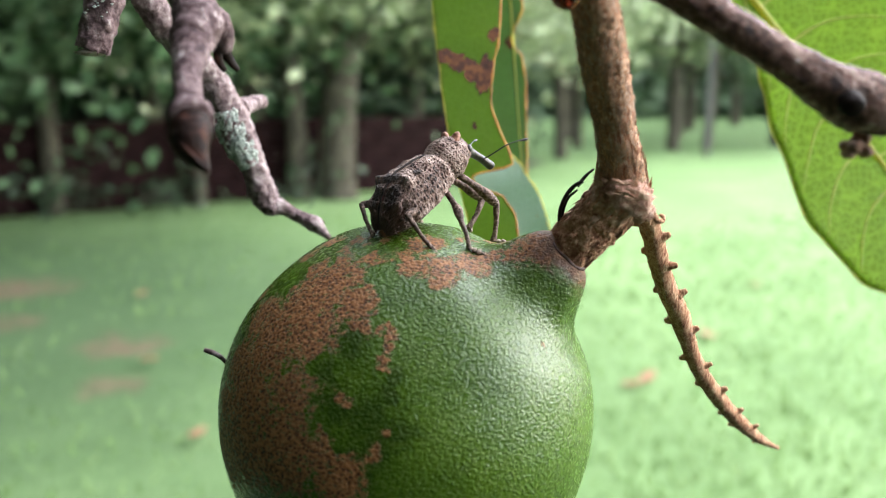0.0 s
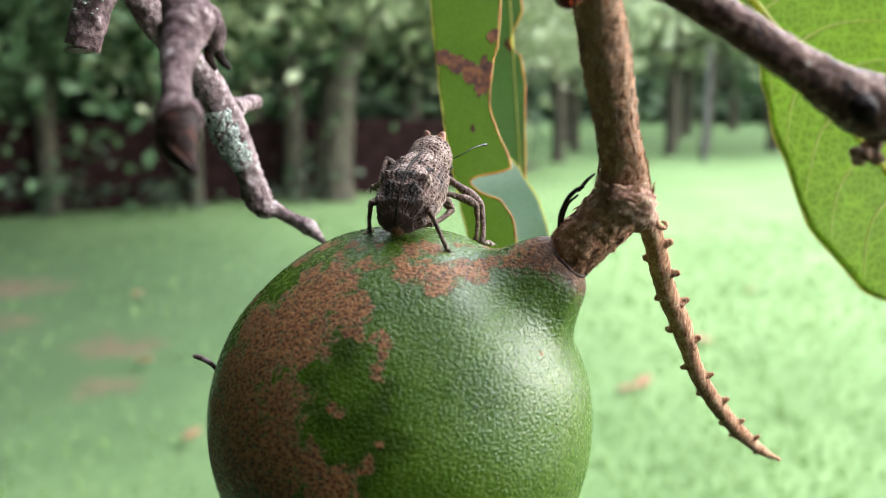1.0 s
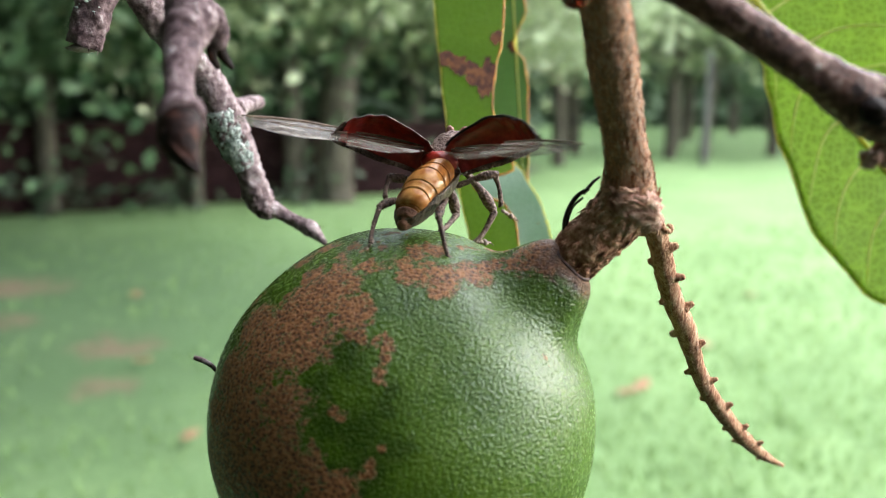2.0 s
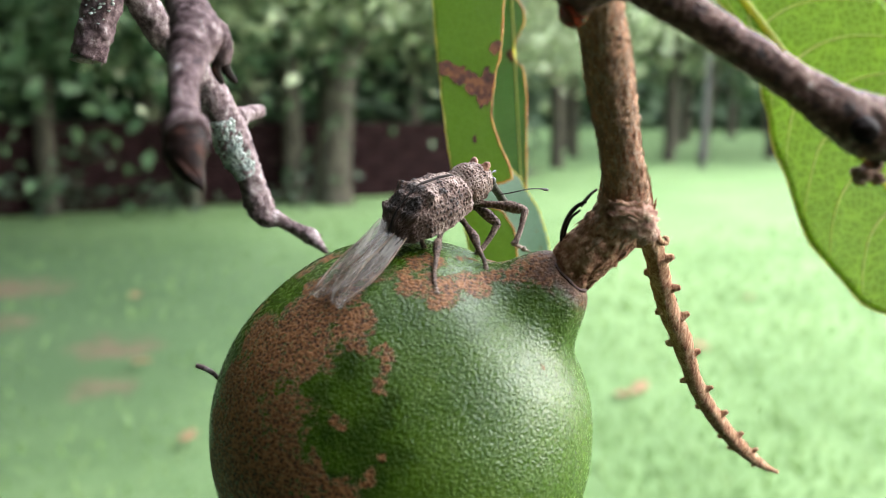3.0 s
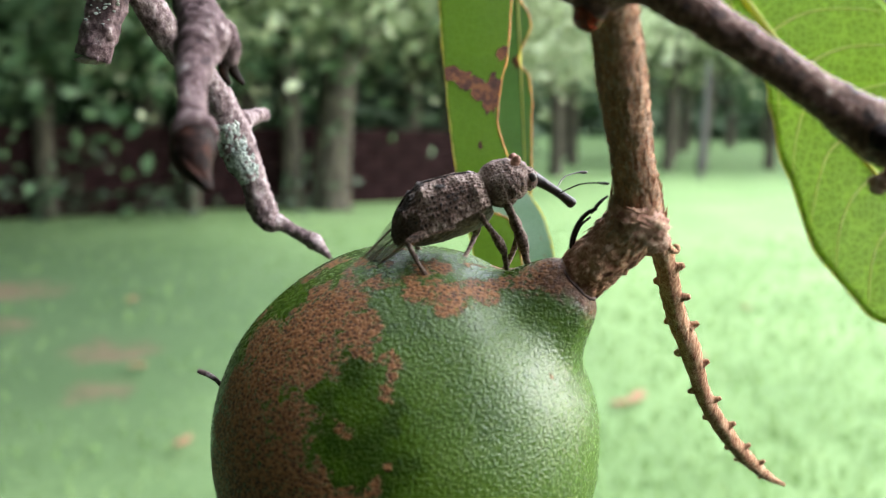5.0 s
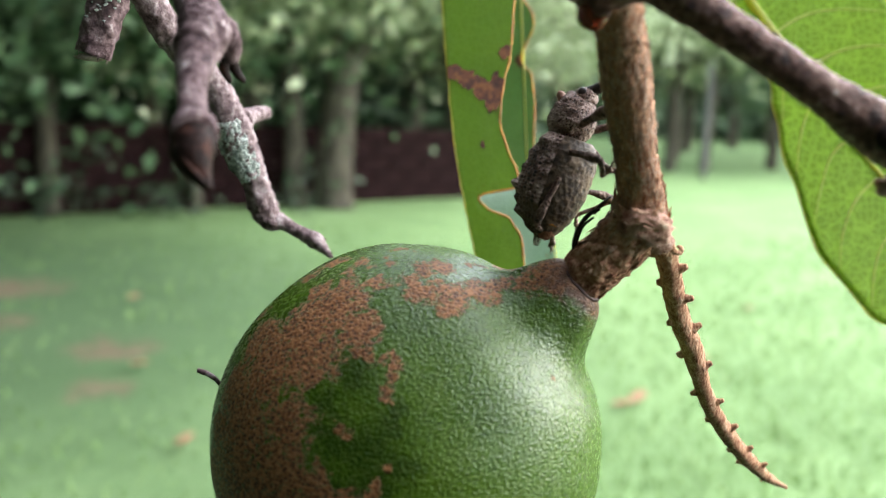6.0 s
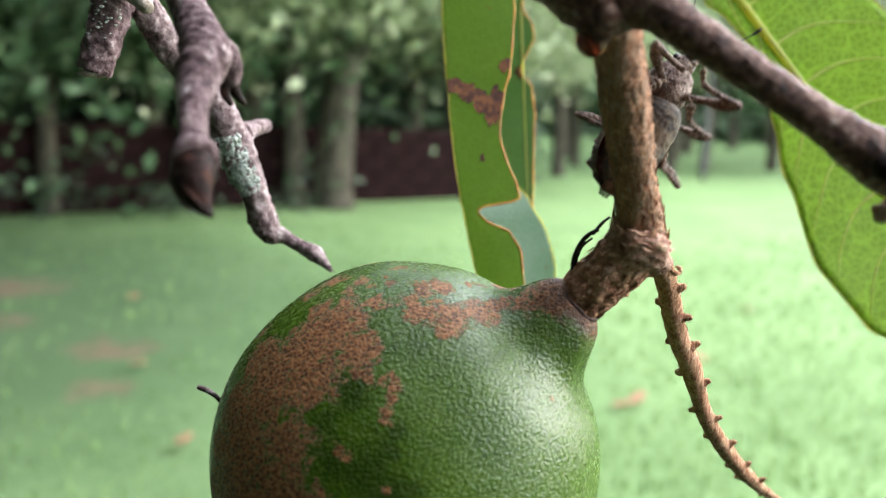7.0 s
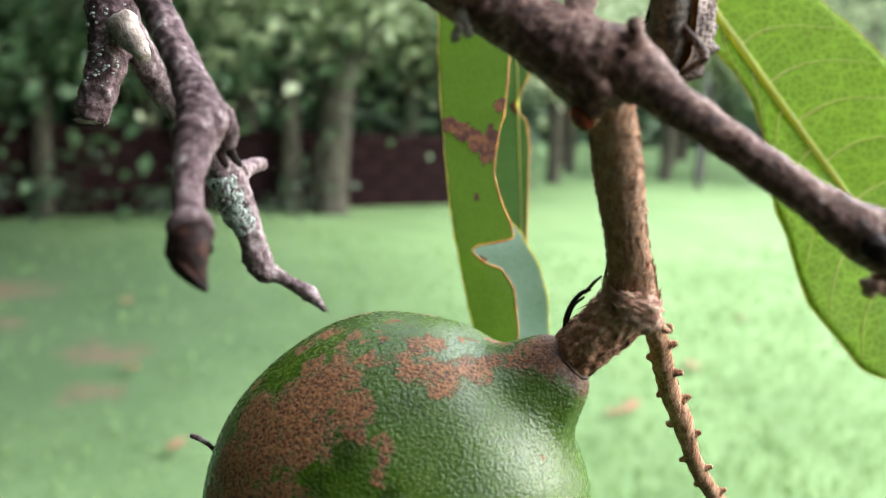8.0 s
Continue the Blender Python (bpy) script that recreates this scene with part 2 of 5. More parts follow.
black_fibre = speckled("black_fibre", [(0.3, (0.008, 0.006, 0.005)), (0.7, (0.03, 0.02, 0.016))], 1500, 0.6, spec=0.15)
brown_scar = speckled("necrosis", [(0.3, (0.04, 0.012, 0.006)), (0.5, (0.1, 0.032, 0.013)), (0.7, (0.2, 0.075, 0.022))], 500, 0.7, 0.5, 0.1)
leaf_chewed = speckled("chewed_edge", [(0.1, (0.12, 0.035, 0.01)), (0.4, (0.42, 0.16, 0.02)), (0.6, (0.5, 0.26, 0.03)), (0.9, (0.5, 0.42, 0.06))], 200, 0.6)


def rib_material(name, dull, pale, glow):
    """A leaf's rib or rim: pale, and lit through like the blade."""
    n = Nodes(name)
    n.done(n.ramp(n.noise(n.coords(), 700, 4), [(0.3, dull), (0.7, pale)]), 0.5)
    return n.see_through(glow, 0.6)


leaf_edge = rib_material("leaf_edge", (0.42, 0.38, 0.06), (0.6, 0.54, 0.13), (0.7, 0.62, 0.08))
vein_pale = rib_material("vein", (0.5, 0.5, 0.12), (0.7, 0.66, 0.25), (0.85, 0.8, 0.16))
leaf_mid = leaf_material("leaf_green", (0.085, 0.16, 0.015), (0.14, 0.235, 0.022), (0.29, 0.42, 0.026), 0.55, cell=1500, net_share=0.22)
leaf_under = leaf_material("leaf_underside", (0.09, 0.15, 0.07), (0.15, 0.24, 0.1), (0.27, 0.45, 0.08), 0.35, 0.2, cell=1500, net_share=0.2)
leaf_waxy = leaf_material("leaf_waxy", (0.16, 0.27, 0.17), (0.36, 0.47, 0.38), (0.3, 0.48, 0.24), 0.35, 0.22, cell=1500, net_share=0.15)
leaf_right = leaf_material("leaf_backlit", (0.15, 0.25, 0.02), (0.22, 0.34, 0.035), (0.35, 0.47, 0.02), 0.6, cell=950, net_share=1.2)
resin = Nodes("resin")
resin.bsdf.inputs["Transmission Weight"].default_value = 0.5
resin = resin.done((0.25, 0.035, 0.012), 0.15)


# ---- the fruit ----


def macadamia():
    fruit = thing("fruit", "round green nut fruit with brown scabby patches hanging from its stalk", "fruit")
    bm = bmesh.new()
    bmesh.ops.create_uvsphere(bm, u_segments=220, v_segments=150, radius=1.0)
    axis = NECK.normalized()
    turn = Vector((0, 0, 1)).rotation_difference(axis).to_matrix()
    reach = NECK.length / FRUIT_R - 1.0
    full = Vector((-0.5, -0.8, 0.3))
    full = (full - axis * full.dot(axis)).normalized()
    for v in bm.verts:
        n = turn @ v.co.normalized()
        ang = n.angle(axis)
        swell = reach / (1 + (ang / 0.196) ** 4.4) - 0.012 * math.exp(-((ang - 0.4) / 0.12) ** 2)
        across = (n - axis * n.dot(axis))
        lean = 0.5 + 0.5 * (across.normalized().dot(full) if across.length > 1e-6 else 0)
        swell += 0.03 * lean * math.exp(-((ang - 0.5) / 0.22) ** 2)
        swell += 0.037 * math.exp(-(n.angle(Vector((-0.25, 0.45, 0.86))) / 0.42) ** 2)
        wob = 0.010 * noise.noise(n * 1.6) + 0.004 * noise.noise(n * 5)
        knob = 0.035 * noise.noise(n * 8) * math.exp(-(ang / 0.26) ** 2)
        v.co = n * FRUIT_R * (1 + swell + wob + knob) * MM
    scabs = [(-13.57, -7.6, 2.98, 1.86), (-13.77, -7.81, -0.61, 2.49), (-12.52, -7.23, 6.48, 1.86), (-10.9, -6.08, 9.75, 1.86), (-4.74, -7.71, 13, 2.07), (-7.23, -8.28, 11.4, 2.73), (-9.66, -9.3, 8.43, 2.9), (-11.31, -10.02, 4.76, 3.11), (-11.75, -10.57, 1.03, 3.11), (-7.48, -12.73, 5.74, 1.99), (-8.74, -13.11, 1.68, 3.31), (-5.29, -14.74, 2.39, 1.49), (-4.1, -15.29, 0.58, 1.91), (-6.49, -10.72, 9.69, 2.32), (-3.46, -10.16, 11.65, 1.66), (-1.91, -11.93, 10.24, 0.5), (-0.7, -12.32, 9.94, 0.62), (-1.19, -13.47, 8.25, 0.7), (-4.13, -14.02, 6.12, 0.91), (-1.73, -15.54, 2.53, 0.83)]
    scabs += [(-0.57, -15.39, 3.69, 0.5), (2.86, -7.69, 13.55, 1.74), (0.75, -7.6, 13.88, 1.24), (5.44, -6.08, 13.58, 1.57), (7.83, -2.8, 13.48, 1.49), (-2.76, -6, 14.4, 0.75), (-5.99, -0.92, 14.63, 0.99), (-8.18, -1.99, 13.42, 0.91), (-0.87, -0.83, 15.79, 0.66), (1.86, 2.34, 15.56, 0.75), (-11.38, -2.55, 10.72, 0.83), (4.65, -2.86, 14.87, 0.75), (7.02, -0.95, 14.17, 0.91), (-4.76, -5.64, 14.02, 0.75), (-1.58, -4.21, 15.19, 0.5), (1.29, -4.07, 15.25, 0.58), (-6.74, -5.57, 13.21, 0.99), (8, -10.1, 9.22, 0.21), (11.38, -10.3, 3.91, 0.25)]
    scabs += [(9.86, -4.93, 14.87, 1.57), (11.39, -4.82, 15.51, 1.41), (12.71, -4.93, 14.87, 1.24), (10.81, -6.26, 14.23, 0.83), (8.02, -6.12, 15.07, 1.24), (13.98, -5.22, 13.23, 1.24), (12.83, -6.28, 14.14, 0.75), (12.32, -6.34, 13.8, 0.75)]
    scabs += [(-4.9, 3, 14.8, 0.6), (-3.5, 3.2, 15.1, 0.6), (-1.9, 3.4, 15.4, 0.6), (-0.3, 3.6, 15.4, 0.6), (1.1, 3.6, 15.4, 0.6), (2.5, 3.6, 15.2, 0.6), (-4.6, -3.8, 14.7, 0.6), (-3.9, -3.1, 15, 0.7), (-5, -4.3, 14.4, 0.5), (-7.2, -1.7, 14, 0.4), (-7.9, -1.8, 13.6, 0.4), (-9, -1.6, 12.9, 0.4), (-1.8, -6.2, 14.4, 0.4)]
    scabs += [(-0.9, -6.4, 14.5, 0.4), (1.1, -5.2, 14.9, 1.1), (0.1, -6.4, 14.5, 0.7), (2.6, -4.3, 15, 1.1), (-0.8, -12.1, 10.2, 0.6), (-0.4, -12.4, 9.9, 0.6), (-0.7, -12.9, 9.1, 0.6), (-1.2, -13.4, 8.4, 0.6), (-2.9, -11.6, 10.4, 0.6), (-2, -11.9, 10.3, 0.4), (-7.5, 2.6, 13.7, 0.4), (-6.6, 2.8, 14.1, 0.4)]
    scabs += [(8.1, -9.8, 9.4, 0.2), (8, -10.2, 9.1, 0.2), (10.3, -8.8, 8.2, 0.2)]
    scabs += [(-1.05, -6.31, 14.99, 0.6), (0.43, -7.23, 14.6, 0.9), (1.86, -7.59, 14.31, 1.1), (3.49, -7.38, 14.11, 1.2), (5.14, -6.89, 13.85, 1.2), (6.66, -5.51, 13.82, 1.1), (8.09, -3.61, 13.68, 0.8), (-3.24, -4.72, 15.26, 0.5), (-4.49, -4.85, 14.9, 0.5), (-5.16, -6.13, 14.19, 0.6), (-1.67, -3.15, 15.91, 0.4), (0.44, -1.8, 16.19, 0.4)]
    scabs += [(*(NECK * 0.97), 2.5), (*(NECK * 0.9 + Vector((-1.6, -0.6, 0.4))), 1.9)]
    holes = [(-3.08, -13.32, 8, 1.57), (-4.09, -14.63, 4.47, 1.16), (-5.88, -12.4, 7.91, 0.62), (-2.16, -14.28, 6.5, 0.75), (-4.08, -15.06, 2.73, 0.54), (-0.87, -8.94, 13.05, 0.83)]
    sooty = [(-3.57, -12.25, 9.39, 1.3), (-5.00, -13.11, 7.35, 1.0), (-4.45, -14.26, 5.27, 1.4), (-2.27, -14.81, 5.14, 1.8), (-1.66, -15.49, 2.87, 2.0), (-3.15, -15.49, 1.04, 2.0), (-0.67, -14.23, 6.93, 1.0), (0.19, -15.36, 3.85, 1.3)]
    part("husk", bm, husk_material(scabs, holes, sooty), fruit)
    bm = bmesh.new()
    base = NECK * 0.985
    ring = []
    for k in range(26):
        a = 2 * math.pi * k / 26
        side = turn @ Vector((math.cos(a), math.sin(a), 0))
        r = 1.93 + 0.14 * noise.noise(Vector((math.cos(a) * 2, math.sin(a) * 2, 3)))
        ring.append((*(base + side * r + axis * 0.15 * noise.noise(side * 3)), 0.13 + 0.07 * noise.noise(side * 5)))
    tube(bm, ring + ring[:1], 8, 2, 0.5, 3.0)
    part("collar", bm, bark_collar, fruit, "dark cracked collar where the stalk enters")
    return fruit


macadamia()


# ---- the stalk, its node and the old flower spike ----
def flakes(bm, points, count, size, seed, lean=0.5):
    """Loose bark fibres that stand off a limb."""
    rng = random.Random(seed)
    line = spline(points, 8)
    for _ in range(count):
        i = rng.randrange(1, len(line) - 1)
        q = line[i]
        way = (Vector(line[i + 1][:3]) - Vector(line[i - 1][:3])).normalized()
        o = way.orthogonal().normalized()
        o.rotate(Matrix.Rotation(rng.uniform(0, 6.283), 3, way))
        side = way.cross(o)
        L, w = size * rng.uniform(0.5, 1.4), size * rng.uniform(0.06, 0.15)
        a = Vector(q[:3]) + o * q[3] * 0.97
        b = a + way * L * rng.choice((1, 1, -1)) + o * L * lean * rng.uniform(0.02, 0.4)
        m = (a + b) / 2 + o * w * 0.8
        vs = [bm.verts.new(p * MM) for p in (a - side * w, a + side * w, m + side * w * 0.8, m - side * w * 0.8, b, (a + m) / 2 - o * w * 0.5)]
        for f in ((0, 1, 2, 3), (3, 2, 4), (1, 0, 5), (2, 1, 5), (0, 3, 5), (4, 2, 5), (3, 4, 5)):
            bm.faces.new([vs[k] for k in f])


def fibres(points, count, size, seed, parent, lean=0.5, mat=None):
    bm = bmesh.new()
    flakes(bm, points, count, size, seed, lean)
    tagged(part("bark_fibre", bm, mat or bark_fibre, parent, smooth=False), kind="stuff")


def fruit_stalk():
    st = thing("fruit_stalk", "rough brown fibrous stalk with a swollen node, holding the fruit", "stalk")
    low = [(11.94, -3.38, 13.31, 1.89), (12.77, -4.26, 14.52, 2.13), (13.8, -4.75, 15.9, 2.19), (15.03, -5.01, 17.18, 2.26), (16.07, -5.28, 18.43, 2.33), (16.53, -5.35, 19.4, 2.15), (16.48, -5.42, 20.39, 1.71)]
    high = [(16.85, -5.22, 18.78, 1.23), (16.64, -5.47, 20.1, 1.7), (16.41, -5.93, 21.65, 1.58), (15.74, -7, 23.86, 1.46), (15.13, -7.85, 25.95, 1.49), (14.54, -8.71, 27.97, 1.61), (13.99, -9.59, 29.92, 1.63), (13.47, -10.51, 31.61, 1.55), (12.77, -12.06, 33.21, 1.49), (12.08, -13.59, 34.88, 1.43)]
    bm = tube(bmesh.new(), [(*q[:3], q[3] * 0.88) for q in low], 48, 20, 0.045, 1.8, 0.2, seed=2)
    part("pedicel", bm, bark_pedicel, st)
    fibres([(*q[:3], q[3] * 0.89) for q in low], 420, 1.7, 4, st, 0.12, bark_pedicel)
    fibres([(*q[:3], q[3] * 0.9) for q in low[3:]], 160, 1.3, 14, st, 0.9)
    bm = tube(bmesh.new(), high, 48, 20, 0.1, 2.2, 0.06, seed=5)
    part("upright_stem", bm, bark_stem, st)
    fibres(high, 2600, 0.75, 5, st, 0.75)
    bm = bmesh.new()
    for k, (p, r) in enumerate(zip([(17.18, -6.41, 18.91), (16.16, -6.6, 19.23), (17.86, -5.83, 18.07)], (1.55, 1.5, 1.2))):
        lump(bm, p, (r, r * 0.9, r * 0.9), rough=0.3, grain=2, u=20, v=14, seed=k)
    ring = [(14.77, -5.94, 20.23, 0.34), (15.34, -7.45, 19.95, 0.42), (16.27, -7.96, 19.8, 0.45), (17.41, -7.56, 19.34, 0.42), (18.3, -6.27, 18.34, 0.34)]
    part("node", bm, bark_node, st, "swollen reddish-brown node")
    fibres(ring, 80, 1.0, 9, st, 0.8)
    return st


def flower_spike():
    sp = thing("flower_spike", "thin dry brown spike with knobbly flower scars", "twig")
    line = [(18.63, -4.44, 17.67, 0.79), (19.41, -3.2, 16.38, 0.81), (20.6, -1.23, 13.75, 0.83), (22.11, 0.98, 10.4, 0.82), (23.82, 2.66, 7.48, 0.89), (25.64, 5.04, 3.68, 0.72), (27.98, 7.67, -0.02, 0.75), (31.17, 10.64, -3.95, 0.73), (33.74, 13.21, -6.63, 0.7), (36.73, 15.66, -9.31, 0.48), (39.41, 17.3, -11.09, 0.18)]
    bm = tube(bmesh.new(), line, 18, 9, 0.16, 2.2, 0.10, seed=7)
    part("rachis", bm, bark_stem, sp)
    fibres(line, 140, 0.6, 12, sp)
    rng = random.Random(3)
    dense = spline(line, 9)
    for k, i in enumerate((4, 13, 16, 21, 26, 30, 36, 40, 46, 50, 54, 58, 63, 66, 71, 75, 80)):
        q = dense[min(i, len(dense) - 2)]
        way = (Vector(dense[i + 1][:3]) - Vector(dense[i - 1][:3])).normalized()
        o = Vector((1 if k % 2 else -1, -0.5, 0.25 + rng.uniform(-0.5, 0.5)))
        o = (o - way * o.dot(way)).normalized()
        r = q[3]
        a = Vector(q[:3]) + o * r * 0.7
        tip = a + o * r * rng.uniform(0.75, 1.15) + Vector((0, 0, 0.25)) * r
        bm = tube(bmesh.new(), [(*a, r * 0.55), (*(a + (tip - a) * 0.55), r * 0.4), (*tip, r * 0.24)], 8, 3, 0.25, 3, seed=k)
        part("scar", bm, bark_stem, sp)
    q = [(19.28, -4.49, 17.37, 0.26), (19.74, -4.32, 16.99, 0.22), (20.15, -4.09, 16.87, 0.22), (20.24, -4.03, 17.22, 0.18), (19.94, -4.13, 17.36, 0.13)]
    part("curl", tube(bmesh.new(), q, 8, 4, 0.15, 3), bark_stem, sp)
    return sp


fruit_stalk()
flower_spike()

# black dried hairs beside the node
hair = thing("dried_bract", "black curved dried bract on the stalk", "bract")
for k, q in enumerate(([(12.01, -4.6, 16.77, 0.11), (12, -5.15, 17.81, 0.15), (12.36, -5.43, 18.97, 0.17), (12.97, -5.53, 19.76, 0.17), (13.62, -5.71, 20.16, 0.13)],
                       [(12.22, -4.38, 16.64, 0.09), (12.28, -4.68, 17.66, 0.11), (12.6, -4.98, 18.75, 0.11), (13.26, -5.34, 19.48, 0.09)],
                       [(13.26, -5.29, 19.73, 0.13), (13.87, -5.16, 20.5, 0.13), (14.51, -4.83, 20.99, 0.09)])):
    part("strand", tube(bmesh.new(), q, 8, 6, 0.15, 2, seed=k), black_fibre, hair)


# ---- the dark branch that carries the stalk ----
def carrying_branch():
    br = thing("branch", "dark knotty branch crossing above the fruit, with pale worn bark", "branch")
    line = [(-3.46, -10.81, 43.75, 1.83), (0.21, -11.81, 41.52, 1.89), (3.44, -12.73, 39.73, 1.94), (5.89, -13.44, 38.51, 1.99), (8.14, -14.16, 37.16, 2.18), (10.33, -14.86, 35.94, 2.58), (12.12, -15.43, 35.52, 2.42), (13.65, -16.26, 34.96, 1.77), (15.32, -17.22, 33.6, 1.24), (17.51, -17.95, 32.1, 1.12), (19.69, -18.54, 30.7, 1.1), (22.05, -18.68, 29.2, 1.12), (23.97, -18.64, 28.1, 1.22), (25.91, -18.61, 26.95, 1.52), (28.16, -18.28, 26.1, 1.85), (30.76, -17.87, 25.79, 1.57), (34.93, -17.69, 25.44, 1.51), (40.09, -17.15, 25.06, 1.46)]
    bm = tube(bmesh.new(), line, 56, 18, 0.07, 0.9, 0.06, seed=11)
    part("limb", bm, bark_dark, br)
    fibres(line, 260, 0.5, 21, br, 0.3, bark_dark)
    bm = bmesh.new()
    for k, (p, r) in enumerate(zip([(10.98, -15.62, 34.41), (9.19, -15.53, 36.3), (12.71, -16.27, 36.24)], (1.9, 1.7, 1.5))):
        lump(bm, p, (r, r, r * 0.9), rough=0.35, grain=1.6, u=24, v=16, seed=k + 3)
    part("knot", bm, bark_dark, br, "black swollen fork in the branch")
    stub = [(13.1, -16.72, 35.11, 0.74), (13.07, -16.98, 36.37, 0.57), (12.97, -17.03, 37.46, 0.5), (12.82, -16.92, 38.13, 0.47)]
    part("stub", tube(bmesh.new(), stub, 14, 6, 0.2, 1.5, seed=4), bark_dark, br, "snapped side shoot with a reddish skin")
    stub = [(9.22, -14.86, 37.34, 1.18), (9.88, -14.39, 38.61, 0.98), (10.37, -13.88, 40.15, 0.95), (10.56, -12.89, 42.3, 0.92), (10.73, -11.77, 45.2, 0.93)]
    part("side_shoot", tube(bmesh.new(), stub, 18, 6, 0.12, 1.2, seed=6), bark_dark, br)
    eye = [(26.46, -19.7, 26.46, 0.53), (26.46, -20.26, 26.07, 0.78), (26.34, -20.92, 25.76, 0.58)]
    part("eye_knot", tube(bmesh.new(), eye, 14, 4, 0.2, 1.4), bud_scale, br, "black eye-shaped knot")
    rng = random.Random(8)
    for k, p in enumerate([(27.79, -17.31, 23.46), (28.06, -17.57, 23.34), (28.59, -17.3, 23.53), (28.94, -17.37, 23.12), (28.5, -17.01, 23.79), (27.91, -17.51, 22.99), (28.86, -17.12, 23.86)]):
        r = rng.uniform(0.36, 0.55)
        part("dry_bud", lump(bmesh.new(), p, (r, r, r * 0.8), rough=0.5, grain=2, u=12, v=9, seed=k), bark_node, br, "small crumbly brown bud")
    part("bud_stem", tube(bmesh.new(), [(28.54, -17.08, 23.38, 0.28), (28.48, -17.41, 24.26, 0.31), (28.18, -18.23, 25.13, 0.34)], 8, 4, 0.2, 2), bark_node, br)
    bm = bmesh.new()
    for k, p in enumerate([(3.21, -14.3, 37.79), (2.89, -14.37, 37.37), (3.44, -14.26, 37.3), (3.06, -14.24, 38.12), (2.71, -14.19, 36.98)]):
        lump(bm, p, (0.32, 0.3, 0.4), rough=0.6, grain=2, u=10, v=7, seed=k + 20)
    tube(bm, [(3.43, -13.25, 39.59, 0.36), (3.18, -14.05, 38.48, 0.42), (3.08, -14.32, 37.65, 0.32)], 8, 4, 0.25, 2)
    part("dead_shoot", bm, dead_wood, br, "pale splintered dead shoot")
    bm = lump(bmesh.new(), (10.64, -15.56, 32.68), (0.95, 0.9, 1.0), rough=0.12, u=20, v=14)
    part("resin_drop", bm, resin, br, "dark red glossy bead of resin")
    return br


carrying_branch()


# ---- the bare twigs on the other side ----
def budded_twig():
    tw = thing("budded_twig", "bare purple-grey twig ending in a pointed dark bud", "twig")
    line = [(-28.14, 5.21, 51.65, 1.39), (-23.54, 1.13, 45.79, 1.28), (-20.61, -1.84, 42.1, 1.2), (-18.79, -4.26, 39.44, 1.16), (-17.18, -6.12, 37.18, 1.17), (-15.3, -8.52, 34.62, 1.18), (-13.81, -10.6, 32.47, 1.45), (-13.08, -12.3, 31.17, 1.56), (-13.06, -14.02, 29.69, 1.3), (-12.68, -16.56, 27.73, 1.11), (-12.17, -18.31, 26.1, 1.11), (-11.9, -18.92, 25.37, 1.2), (-11.74, -19.35, 25.04, 1.23)]
    line = line[:9] + [(*q[:3], q[3] * 0.8) for q in line[9:]]
    bm = tube(bmesh.new(), line, 40, 16, 0.11, 1.6, 0.05, seed=31)
    part("shoot", bm, bark_grey, tw)
    for k, q in enumerate(([(-12.12, -18.91, 25.42, 1.2), (-11.72, -19.44, 25.19, 1.33), (-11.54, -19.84, 24.99, 1.22)], [(-13.52, -13.13, 30.55, 1.32), (-13.16, -13.56, 30.23, 1.46), (-13.14, -13.98, 29.89, 1.3)])):
        part("leaf_scar_ring", tube(bmesh.new(), q, 24, 4, 0.06, 2, seed=k), bark_grey, tw)
    bm = tube(bmesh.new(), [(-11.71, -19.45, 25.12, 1.06), (-11.65, -19.91, 24.61, 1.22), (-11.57, -20.37, 24.05, 1.21), (-11.28, -20.74, 23.37, 0.94), (-10.81, -21.1, 22.7, 0.52), (-10.29, -21.44, 22.16, 0.1)], 24, 7, 0.10, 1.2, seed=33)
    part("bud", bm, bud_scale, tw, "dark brown pointed closed bud")
    bm = tube(bmesh.new(), [(-11.95, -20.37, 24.76, 0.52), (-12, -20.83, 24.2, 0.58), (-11.55, -21.31, 23.58, 0.45), (-10.9, -21.55, 22.9, 0.22), (-10.41, -21.64, 22.38, 0.06)], 12, 6, 0.15, 2, flat=0.5)
    part("bud_flap", bm, bud_scale, tw)
    bm = tube(bmesh.new(), [(-13.42, -10.68, 32.06, 1.07), (-12.48, -10.76, 31.55, 1.03), (-12, -10.44, 30.66, 0.84), (-12.02, -9.89, 29.61, 0.58)], 18, 7, 0.14, 1.4, seed=35)
    part("spur", bm, bark_grey, tw)
    for q in ([(-12.25, -10.32, 29.91, 0.42), (-12.37, -10.25, 28.97, 0.35), (-12.04, -9.9, 28.18, 0.2)], [(-12.02, -9.87, 29.72, 0.43), (-11.76, -9.52, 28.93, 0.35), (-11.27, -9.15, 28.25, 0.16)]):
        part("claw", tube(bmesh.new(), q, 10, 5, 0.15, 2, flat=0.6), bud_scale, tw, "dark dried claw-like bud scale")
    return tw


